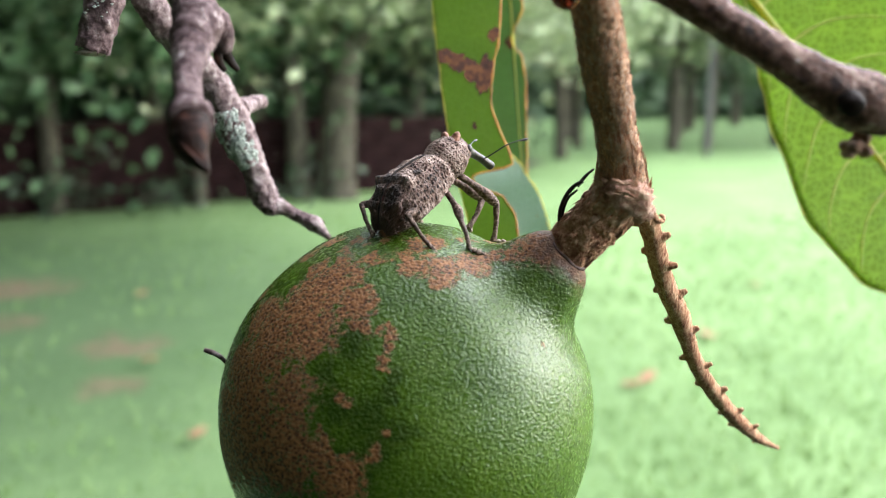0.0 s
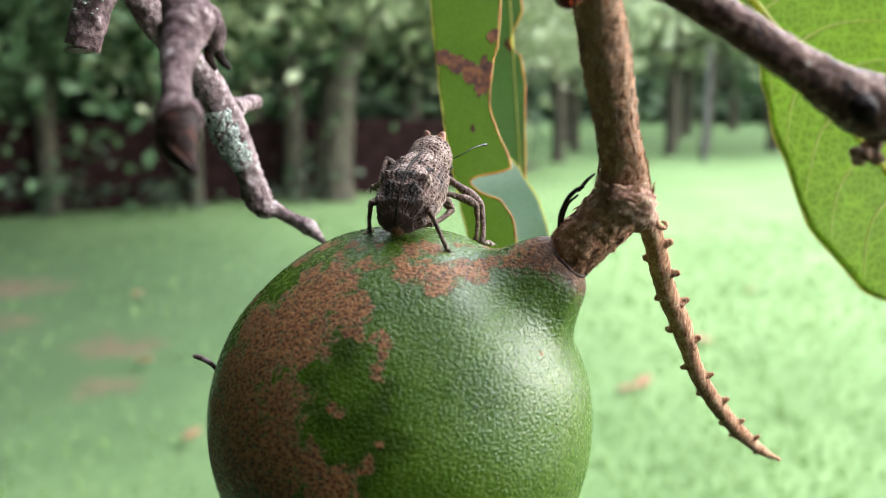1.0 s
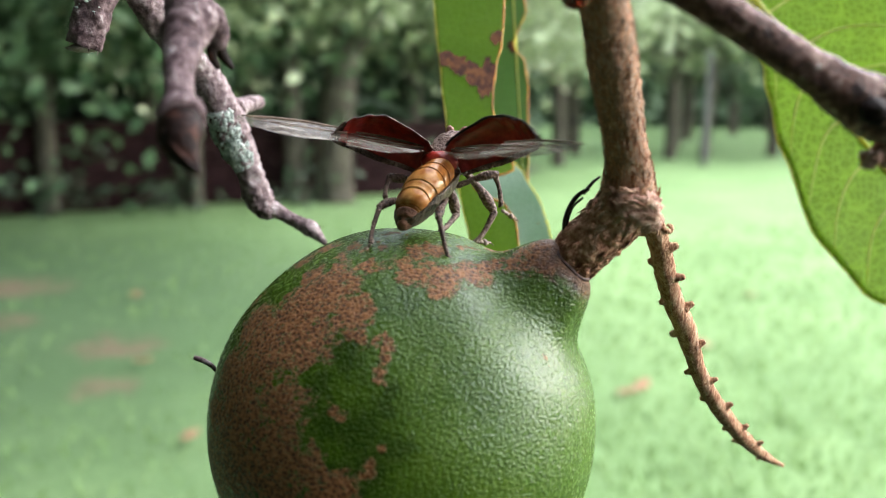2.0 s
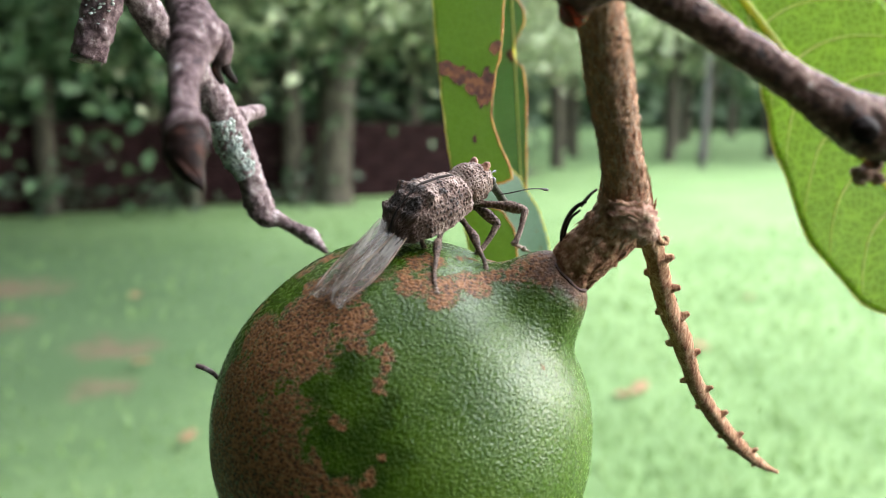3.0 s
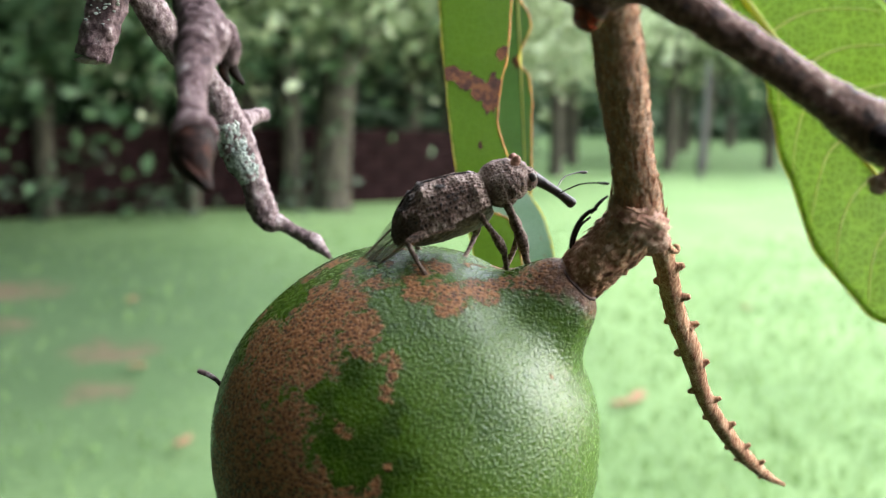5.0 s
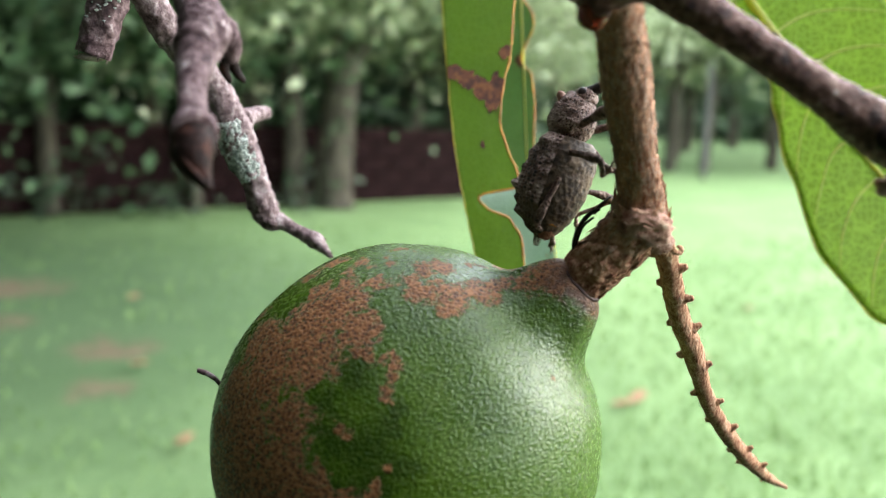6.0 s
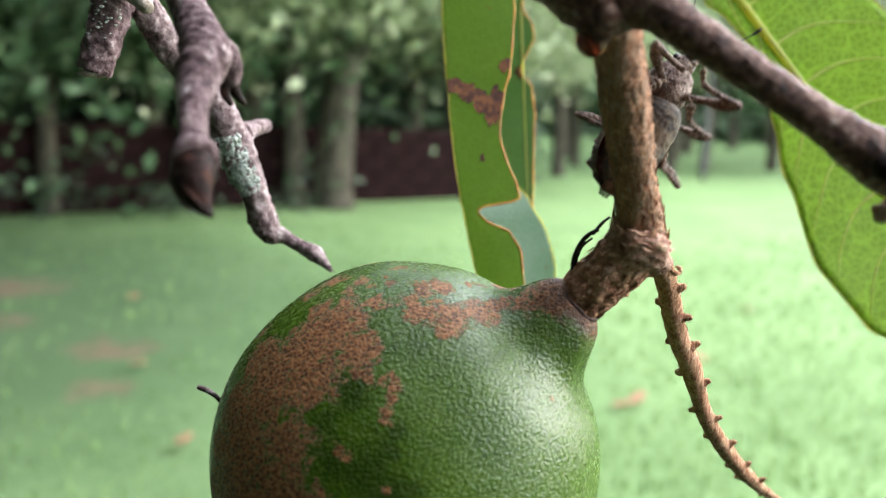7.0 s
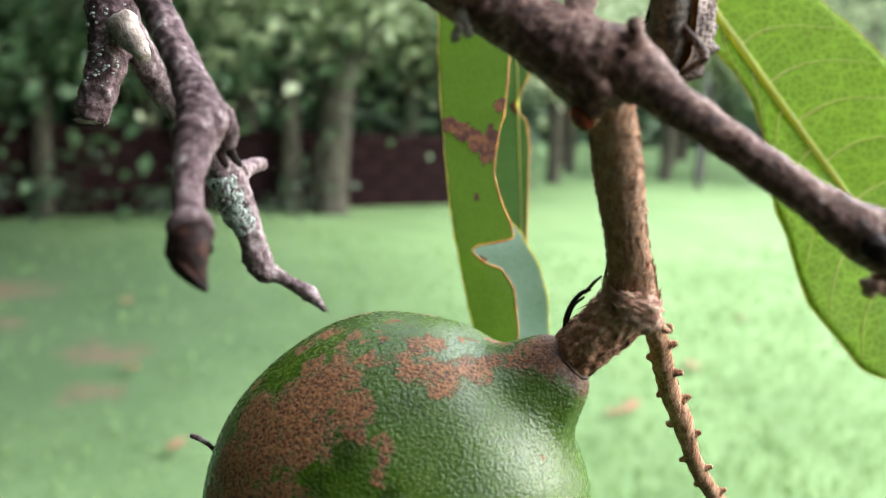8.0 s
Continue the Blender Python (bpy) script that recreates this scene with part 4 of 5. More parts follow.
# unseen crown of the fruit's tree, over and behind the camera, open to one side
shade = thing("shading_nut_tree", "unseen dense crown of the nut tree that carries the fruit, added to block light", "tree", (-1.9, -1.6, GROUND))
part("trunk", tube(bmesh.new(), [(0, 0, -0.1, 0.2), (0, 0, 0.5, 0.15), (0.1, 0.1, 1.6, 0.12), (0.2, 0.1, 3.2, 0.06)], 14, 5, 0.08, 3, unit=1), tree_bark, shade)
# leaves added only to keep light off the fruit and the left lawn
crown = bmesh.new()
for k in range(3000):
    p = Vector((rng.uniform(-2.2, 3.0), rng.uniform(-1.6, 7.0), rng.uniform(0.1, 4.4)))
    q = p + Vector((-1.9, -1.6, GROUND))
    ahead = q.y > -0.3 and abs(q.x) < 0.7 * (q.y + 1.0) and q.z < 0.22 * q.y + 0.75
    if q.length < 0.42 or ahead or q.x > (0.7 if q.y < -0.3 else 0.1) or (q.y > -0.1 and q.x > -0.7) or (q.y > 0.8 and q.z < 0.9) or (q.x > -1.1 and q.z > 0.3 + 0.7 * max(0, -q.y)):
        continue
    if abs((q.x + 1.5) / 3.4) ** 2.4 + abs((q.y + 0.5) / 3.6) ** 2.4 > 1 + 0.5 * noise.noise(q * 1.3):
        continue
    blades_of(crown, rng, p, 0.34, 40, 0.19)
# leaves above the view, added to shade the left lawn
for k in range(2400):
    q = Vector((rng.uniform(-7.0, 0.3), rng.uniform(-2.5, 8.0), rng.uniform(1.0, 3.6)))
    if q.z > 0.24 * q.y + 0.8 and q.x < -0.8 - 0.1 * q.y:
        blades_of(crown, rng, q - Vector((-1.9, -1.6, GROUND)), 0.6, 40, 0.26)
# low leaves out of view, added to cut light from below
for k in range(420):
    q = Vector((rng.uniform(-1.9, 0.9), rng.uniform(-1.3, 0.55), rng.uniform(-1.15, -0.42)))
    if q.z < -0.42 - 0.55 * max(0, q.y) and ((q.x + 0.5) / 1.4) ** 2 + ((q.y + 0.4) / 0.95) ** 2 < 1 + 0.5 * noise.noise(q * 2):
        blades_of(crown, rng, q - Vector((-1.9, -1.6, GROUND)), 0.3, 40, 0.15)
# near leaves out of view, added to darken the fruit's left side
for k in range(2600):
    q = Vector((rng.uniform(-0.42, 0.12), rng.uniform(-0.42, 0.16), rng.uniform(-0.4, 0.3)))
    clear_view = q.y > -0.12 and (q.x > -0.62 * (q.y + 0.07) - 0.13 and q.z > -0.62 * (q.y + 0.07) - 0.13)
    if 0.14 < q.length < 0.44 and not clear_view and (q.x < -0.02 or q.z < -0.12):
        blades_of(crown, rng, q - Vector((-1.9, -1.6, GROUND)), 0.05, 7, 0.075)
part("crown", crown, foliage_shaded, shade, "crown of leathery leaves, darkened and added to block light")

# undergrowth along the wall, in the leaf colour darkened for shade
under = bmesh.new()
for _ in range(22):
    s = rng.uniform(-6.5, 6.2)
    x, y = -5.0 + 0.81 * s, 10.8 + 0.588 * s
    out = rng.uniform(0.25, 0.9)
    blades_of(under, rng, (x + 0.588 * out, y - 0.81 * out, GROUND + rng.uniform(0.05, 1.1) * rng.random()), 0.5, 26, 0.16)
tagged(part("undergrowth", under, foliage_shaded), "straggling undergrowth along the wall, shade put into its leaf colour", "shrubs", kind="stuff")

# low earth-red wall of coursed blocks; the trees' shade is put into their colour
shaded_wall_mat = speckled("shaded_wall_block", [(0.2, (0.004, 0.002, 0.002)), (0.5, (0.011, 0.005, 0.005)), (0.8, (0.024, 0.011, 0.011))], 7, 0.95, 0.6, 12, spec=0.05)
for k, (x, y) in enumerate(((-5.6, 9.9), (-4.9, 10.6), (-3.35, 11.6), (-7.3, 8.8))):
    tree(x, y, (0.08, 0.11, 0.09, 0.12)[k], 5, 2.0, 1.9, 140 + k, 1700, foliage, "slim young tree standing before the wall", 0.2)
wall = thing("garden_wall", "low dark red garden wall under the trees, shade put into its colour", "wall", (-5.0, 10.8, GROUND))
wall.rotation_euler = (0, 0, radians(36))
block = bpy.data.meshes.new("block")
bm = bmesh.new()
bmesh.ops.create_cube(bm, size=1.0, matrix=Matrix.Diagonal((0.585, 0.22, 0.225, 1)))
bmesh.ops.bevel(bm, geom=bm.edges[:], offset=0.012, segments=1, affect="EDGES")
bm.to_mesh(block)
bm.free()
block.materials.append(shaded_wall_mat)
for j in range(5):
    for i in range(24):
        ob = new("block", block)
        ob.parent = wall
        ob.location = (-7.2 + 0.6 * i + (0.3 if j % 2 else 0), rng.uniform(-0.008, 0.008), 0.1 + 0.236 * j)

post_mat = speckled("weathered_post", [(0.3, (0.055, 0.055, 0.052)), (0.7, (0.11, 0.105, 0.1))], 12, 0.8, 0.4, 6)
post = thing("post", "slim grey post standing on the lawn", "post", (6.65, 21.5, GROUND))
part("shaft", tube(bmesh.new(), [(0, 0, -0.1, 0.075), (0, 0, 1.2, 0.065), (0, 0, 2.2, 0.06), (0, 0, 2.9, 0.05)], 12, 3, 0.03, 3, unit=1), post_mat, post)

# fallen leaves on the grass
litter_mat = speckled("fallen_leaf", [(0.1, (0.2, 0.09, 0.045)), (0.9, (0.34, 0.18, 0.1))], 30, 0.7)
bm = lump(bmesh.new(), (0, 0, 0), (0.035, 0.06, 0.005), 1, 0.35, 2, u=14, v=6)
for v in bm.verts:
    v.co.z += 7.0 * v.co.x ** 2 + 2.0 * v.co.y ** 2
litter = tagged(part("fallen_leaf", bm, litter_mat), "dry orange-brown fallen leaf on the grass", "leaf", group="leaves fallen on the lawn")
spots = ((-1.04, 3.36), (0.95, 4.0), (1.05, 4.1), (-1.6, 4.4), (-0.62, 4.1), (1.6, 4.9), (-2.2, 6.0), (2.4, 6.3))
for k, (x, y) in enumerate(spots):
    m = pose(x, y, GROUND + 0.045, rng.uniform(-14, 14), rng.uniform(-14, 14), rng.uniform(0, 360))
    if k:
        copy_thing(litter, m)
    else:
        litter.matrix_basis = m

# grass blades on the near lawn
grass_mat = foliage_material("grass_blades", ((0.105, 0.178, 0.055), (0.16, 0.256, 0.086), (0.24, 0.34, 0.135)), 0.35)
verts, faces = [], []
for _ in range(26000):
    y = 2.0 + 9.0 * rng.random() ** 1.5
    y -= 0.9 * rng.random() ** 3
    x = rng.uniform(-0.75, 0.75) * (y + 1.0) * (1 + 0.6 * rng.random() ** 3)
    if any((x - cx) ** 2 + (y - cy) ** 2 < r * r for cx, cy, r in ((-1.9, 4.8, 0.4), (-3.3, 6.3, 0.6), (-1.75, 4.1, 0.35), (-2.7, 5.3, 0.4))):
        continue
    # fewer blades on the left, so the shade painted on the ground shows
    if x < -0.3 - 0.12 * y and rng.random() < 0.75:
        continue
    a, h, w = rng.uniform(0, 6.283), rng.uniform(0.03, 0.08), rng.uniform(0.004, 0.009)
    dx, dy = math.cos(a) * w, math.sin(a) * w
    lx, ly = rng.gauss(0, 0.03), rng.gauss(0, 0.03)
    z = GROUND + 0.05 * noise.noise(Vector((x * 0.2, y * 0.2, 0))) - 0.005
    i = len(verts)
    verts += [(x - dx, y - dy, z), (x + dx, y + dy, z), (x + lx * 0.4 + dx * 0.7, y + ly * 0.4 + dy * 0.7, z + h * 0.6), (x + lx * 0.4 - dx * 0.7, y + ly * 0.4 - dy * 0.7, z + h * 0.6), (x + lx, y + ly, z + h)]
    faces += [(i, i + 1, i + 2, i + 3), (i + 3, i + 2, i + 4)]
me = bpy.data.meshes.new("grass")
me.from_pydata(verts, [], faces)
me.materials.append(grass_mat)
tagged(new("grass", me), "short green lawn grass", "grass", kind="stuff")


# ---- the weevil ----
def cuticle(name, stops, scale, fine, rough, bumps):
    n = Nodes(name)
    v = n.coords()
    a, b, c = n.noise(v, scale, 5, 0.65), n.noise(v, fine, 4, 0.7), n.cells(v, fine * 0.8)
    tone = n.math("ADD", n.math("MULTIPLY", a, 0.62), n.math("ADD", n.math("MULTIPLY", b, 0.3), n.math("MULTIPLY", c, 0.14)))
    return n.done(n.ramp(tone, stops), rough, n.bump(n.math("ADD", c, b), 0.9, bumps * MM), 0.35)


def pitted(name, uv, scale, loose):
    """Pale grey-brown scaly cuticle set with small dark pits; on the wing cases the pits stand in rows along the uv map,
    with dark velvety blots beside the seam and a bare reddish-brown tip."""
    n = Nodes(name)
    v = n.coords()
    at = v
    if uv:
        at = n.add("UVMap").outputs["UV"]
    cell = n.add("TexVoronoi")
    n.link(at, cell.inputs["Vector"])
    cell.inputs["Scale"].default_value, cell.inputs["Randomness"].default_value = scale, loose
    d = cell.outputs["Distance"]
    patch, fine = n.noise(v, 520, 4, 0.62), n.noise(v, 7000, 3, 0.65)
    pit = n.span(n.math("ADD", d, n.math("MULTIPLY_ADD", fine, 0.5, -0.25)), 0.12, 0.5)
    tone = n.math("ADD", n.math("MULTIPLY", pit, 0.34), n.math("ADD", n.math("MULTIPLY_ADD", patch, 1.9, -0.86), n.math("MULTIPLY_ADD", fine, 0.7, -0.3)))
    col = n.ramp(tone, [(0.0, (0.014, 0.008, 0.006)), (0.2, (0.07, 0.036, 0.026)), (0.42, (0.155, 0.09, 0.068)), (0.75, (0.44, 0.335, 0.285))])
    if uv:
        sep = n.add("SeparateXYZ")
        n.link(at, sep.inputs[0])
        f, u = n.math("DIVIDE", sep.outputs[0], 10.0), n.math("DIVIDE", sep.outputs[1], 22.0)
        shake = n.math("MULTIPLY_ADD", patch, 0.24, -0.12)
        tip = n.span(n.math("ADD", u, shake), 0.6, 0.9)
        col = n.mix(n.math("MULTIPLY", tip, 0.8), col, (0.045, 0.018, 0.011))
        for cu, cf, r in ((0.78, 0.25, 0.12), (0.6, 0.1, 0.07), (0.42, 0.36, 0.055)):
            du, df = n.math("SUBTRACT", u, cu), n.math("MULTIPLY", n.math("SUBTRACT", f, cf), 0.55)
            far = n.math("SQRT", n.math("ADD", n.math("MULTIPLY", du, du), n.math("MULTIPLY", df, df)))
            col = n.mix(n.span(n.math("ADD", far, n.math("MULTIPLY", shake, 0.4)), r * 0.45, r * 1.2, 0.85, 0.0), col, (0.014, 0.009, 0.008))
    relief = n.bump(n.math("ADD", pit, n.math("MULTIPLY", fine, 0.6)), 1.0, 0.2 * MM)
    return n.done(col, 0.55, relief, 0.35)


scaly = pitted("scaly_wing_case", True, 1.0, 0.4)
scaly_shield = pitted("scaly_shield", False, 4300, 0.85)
scaly_leg = cuticle("scaly_leg", [(0.4, (0.015, 0.008, 0.005)), (0.52, (0.085, 0.046, 0.032)), (0.66, (0.27, 0.185, 0.145))], 1500, 5200, 0.65, 0.08)
horn = cuticle("dark_horn", [(0.36, (0.008, 0.006, 0.006)), (0.6, (0.028, 0.02, 0.018)), (0.75, (0.07, 0.055, 0.05))], 1500, 4000, 0.35, 0.03)
belly_mat = cuticle("scaly_belly", [(0.36, (0.012, 0.008, 0.005)), (0.5, (0.05, 0.034, 0.022)), (0.64, (0.15, 0.105, 0.065))], 700, 3000, 0.55, 0.08)
crest_mat = cuticle("crest", [(0.4, (0.1, 0.04, 0.025)), (0.6, (0.28, 0.13, 0.08))], 1500, 4000, 0.6, 0.05)
amber = cuticle("amber_abdomen", [(0.35, (0.1, 0.022, 0.007)), (0.5, (0.36, 0.125, 0.028)), (0.65, (0.52, 0.25, 0.07))], 260, 1500, 0.22, 0.02)
lining_mat = cuticle("red_lining", [(0.36, (0.12, 0.006, 0.005)), (0.55, (0.28, 0.015, 0.01)), (0.7, (0.42, 0.05, 0.03))], 700, 2600, 0.28, 0.03)
tarsal = cuticle("tarsal_pad", [(0.36, (0.06, 0.04, 0.03)), (0.6, (0.3, 0.22, 0.17))], 1500, 4000, 0.7, 0.04)


def membrane_material():
    n = Nodes("wing_membrane")
    v = n.coords()
    fold = n.noise(n.stretch(v, (1.0, 0.16, 1.0)), 1500, 3, 0.6)
    n.done(n.ramp(fold, [(0.36, (0.05, 0.03, 0.02)), (0.46, (0.19, 0.145, 0.11)), (0.66, (0.43, 0.38, 0.32))]), 0.22, n.bump(fold, 0.5, 0.1 * MM), 0.7)
    clear, m = n.add("BsdfTransparent"), n.add("MixShader")
    n.link(n.span(fold, 0.3, 0.75, 0.42, 0.75), m.inputs[0])
    n.link(clear.outputs[0], m.inputs[1])
    n.link(n.bsdf.outputs[0], m.inputs[2])
    n.link(m.outputs[0], n.out.inputs["Surface"])
    return n.mat


membrane = membrane_material()
vein_mat = cuticle("wing_vein", [(0.4, (0.07, 0.04, 0.025)), (0.6, (0.22, 0.15, 0.1))], 900, 3000, 0.4, 0.02)
COXA = {1: (0.95, 4.4, -1.1), 2: (1.25, 2.2, -1.5), 3: (1.5, -0.1, -1.6)}
FEMUR = {1: 4.3, 2: 3.5, 3: 3.8}
TIBIA = {1: 3.1, 2: 2.8, 3: 3.2}
HINGE = (0.75, 2.9, 1.7)
CROWN = ((0, 1.4), (0.1, 1.78), (0.3, 1.98), (0.58, 2.02), (0.72, 1.5), (0.85, 0.75), (0.93, 0.0), (1, -1.25))


def table(rows, u):
    for (a, p), (b, q) in zip(rows, rows[1:]):
        if u <= b:
            k = (u - a) / (b - a)
            k = k * k * (3 - 2 * k)
            return p + (q - p) * k
    return rows[-1][1]


def wing_case(bm, s, inset, coarse=1):
    """One elytron as a domed half shell, relative to its hinge; tubercles stand on it in rows."""
    half = ((0, 1.85), (0.1, 2.25), (0.48, 2.55), (0.68, 2.4), (0.84, 1.9), (0.94, 1.25), (1, 0.55))
    crown = CROWN
    rim = ((0, -0.8), (0.6, -1.35), (1, -1.75))
    nu, nv = 150 // coarse, 70 // coarse
    grid = []
    for i in range(nu + 1):
        u = i / nu
        row = []
        for k in range(nv + 1):
            f = k / nv
            a = f * math.pi / 2
            w, t, b = table(half, u) - inset, table(crown, u) - inset, table(rim, u)
            x, z = w * math.sin(a) ** 0.88, b + (t - b) * math.cos(a) ** 0.8
            out = Vector((math.sin(a), 0, math.cos(a) + 0.001)).normalized()
            d = 0.0
            if not inset:
                d = 0.045 * math.sin(f * 20 * math.pi) * (0.6 + 0.4 * math.sin(u * 60 * math.pi + math.floor(f * 10) * 2.1)) + 0.09 * noise.noise(Vector((u * 14, f * 7, s))) + 0.07 * noise.noise(Vector((u * 55, f * 28, s)))
                for cu, cf, r, h in ((0.6, 0.4, 0.055, 0.5), (0.83, 0.52, 0.045, 0.62), (0.72, 0.22, 0.035, 0.25), (0.24, 0.36, 0.05, 0.22), (0.42, 0.42, 0.04, 0.2), (0.92, 0.66, 0.03, 0.22), (0.08, 0.66, 0.06, 0.2)):
                    d += h * math.exp(-(((u - cu) / r) ** 2 + ((f - cf) / (r * 2.0)) ** 2))
                for j in range(16):
                    cu, cf = 0.62 + 0.36 * ((j * 0.618) % 1), 0.12 + 0.8 * ((j * 0.377) % 1)
                    d += 0.09 * math.exp(-(((u - cu) / 0.013) ** 2 + ((f - cf) / 0.028) ** 2))
                d *= min(1, f * 8)
                d -= 0.1 * math.exp(-(f / 0.03) ** 2)
            gap = 0.03
            p = Vector((s * (x + gap), 3.05 - 7.75 * u, z)) + Vector((s * out.x, -0.35 * (u > 0.7) * (u - 0.7), out.z)) * d
            row.append(bm.verts.new((p - Vector((s * HINGE[0], HINGE[1], HINGE[2]))) * MM))
        grid.append(row)
    return grid


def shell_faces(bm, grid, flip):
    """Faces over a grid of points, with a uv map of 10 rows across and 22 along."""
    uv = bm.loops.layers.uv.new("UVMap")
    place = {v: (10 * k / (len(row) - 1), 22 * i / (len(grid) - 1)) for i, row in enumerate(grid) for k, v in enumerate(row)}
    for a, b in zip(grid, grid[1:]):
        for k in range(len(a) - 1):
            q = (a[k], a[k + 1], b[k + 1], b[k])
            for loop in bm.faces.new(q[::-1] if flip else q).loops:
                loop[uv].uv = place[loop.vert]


def limb_piece(name, rows, mat, seed, spikes=0, flat=1.0):
    """A leg segment along +Z from its joint."""
    bm = tube(bmesh.new(), rows, 14, 7, 0.10, 3.0, seed=seed, flat=flat)
    rng = random.Random(seed)
    line = spline(rows, 7)
    for _ in range(spikes):
        q = line[rng.randrange(3, len(line) - 3)]
        a = rng.uniform(0, 6.283)
        lump(bm, (q[0] + math.cos(a) * q[3], q[1] + math.sin(a) * q[3] * flat, q[2]), (0.06, 0.06, 0.08), rough=0.3, u=6, v=4)
    return part(name, bm, mat, weevil)


weevil = thing("weevil", "rough grey-brown long-snouted weevil with warty wing cases", "beetle")

# chest shield with two crests, head and snout
shield_line = [(0, 2.75, 0.1, 1.0), (0, 3.2, 0.15, 1.4), (0, 3.9, 0.2, 1.76), (0, 4.8, 0.25, 1.8), (0, 5.6, 0.3, 1.55), (0, 6.2, 0.35, 1.2), (0, 6.5, 0.3, 0.75)]
bm = tube(bmesh.new(), shield_line, 40, 9, 0.06, 2.4, 0.04, seed=61)
for v in bm.verts:
    q = v.co / MM
    g = noise.noise(q * 3.1) * 0.08 + noise.noise(q * 6.5) * 0.05
    v.co += v.co.copy().cross(Vector((0, 1, 0))).cross(Vector((0, -1, 0))).normalized() * g * MM
part("chest_shield", bm, scaly_shield, weevil)
for s in (1, -1):
    bm = tube(bmesh.new(), [(s * 0.6, 5.6, 1.3, 0.45), (s * 0.66, 5.85, 1.6, 0.38), (s * 0.74, 6.05, 1.85, 0.28), (s * 0.78, 6.15, 2.0, 0.1)], 12, 5, 0.2, 3, seed=s + 3)
    part("crest", bm, crest_mat, weevil, "reddish ear-like crest")
bm = lump(bmesh.new(), (0, 6.45, 0.0), (0.95, 0.85, 0.95), rough=0.12, grain=2, u=24, v=16)
part("head", bm, scaly_shield, weevil)
for s in (1, -1):
    part("eye", lump(bmesh.new(), (s * 0.78, 6.75, 0.1), (0.26, 0.34, 0.36), rough=0.0, u=14, v=10), horn, weevil, "small black eye")
bm = tube(bmesh.new(), [(0, 6.7, 0.1, 0.6), (0, 7.3, -0.45, 0.46), (0, 8.1, -1.3, 0.36), (0, 8.8, -2.15, 0.36), (0, 9.3, -2.85, 0.42), (0, 9.42, -3.05, 0.34)], 18, 8, 0.05, 3, seed=66)
snout = part("snout", bm, horn, weevil, "long dark curved snout")
for s in (1, -1):
    bm = tube(bmesh.new(), [(s * 0.3, 8.5, -1.8, 0.06), (s * 0.9, 8.7, -1.6, 0.055), (s * 1.7, 9.3, -1.3, 0.06), (s * 2.1, 9.8, -1.15, 0.06)], 8, 5, 0.1, 4)
    tube(bm, [(s * 2.1, 9.8, -1.15, 0.055), (s * 2.4, 10.4, -1.2, 0.05), (s * 2.7, 11.0, -1.3, 0.06), (s * 2.85, 11.3, -1.4, 0.12), (s * 2.95, 11.6, -1.5, 0.12), (s * 3.0, 11.8, -1.55, 0.04)], 8, 5, 0.1, 4)
    part("antenna", bm, horn, weevil, "thin elbowed antenna with a club")

# trunk below, amber abdomen above, hidden by the wing cases at rest
bm = tube(bmesh.new(), [(0, 3.2, -0.75, 1.5), (0, 2.4, -0.85, 2.1), (0, 0.8, -0.95, 2.38), (0, -1.2, -1.0, 2.4), (0, -3.0, -1.2, 1.95), (0, -4.1, -1.5, 1.15), (0, -4.5, -1.6, 0.35)], 32, 9, 0.05, 2.4, 0.03, seed=71, flat=0.62)
for v in bm.verts:
    v.co.z = min(v.co.z, (-0.35 - 0.3 * max(0, -v.co.y / MM - 2)) * MM)
part("underside", bm, belly_mat, weevil, "dark brown scaly belly")
WIDE = ((-5.0, 0.2), (-4.5, 0.55), (-4.1, 0.9), (-3.5, 1.4), (-2.5, 1.9), (-0.5, 2.2), (1.7, 1.95), (2.2, 1.75))
DEEP = ((-5.0, -1.75), (-4.1, -1.6), (-3.5, -1.3), (-2.5, -0.85), (-0.5, -0.5), (2.2, -0.45))
for k in range(6):
    front, back = 1.75 - k * 1.05, 1.75 - (k + 1) * 1.05 - 0.08
    line = []
    for j in range(5):
        y = front + (back - front) * j / 4
        line.append((0, y, table(DEEP, y), table(WIDE, y) * (0.985 + 0.02 * j / 4 - (0.03 if j == 0 else 0))))
    bm = tube(bmesh.new(), line, 36, 4, 0.01, 2, seed=k, flat=0.72)
    part("abdomen_ring", bm, amber if k < 5 else crest_mat, weevil, "glossy amber abdomen segment" if k < 5 else "dark reddish abdomen segment")
bm = lump(bmesh.new(), (0, 2.3, 0.5), (1.7, 0.9, 0.9), rough=0.15, grain=2, u=20, v=12)
part("wing_root", bm, lining_mat, weevil, "dark red back under the wing cases")

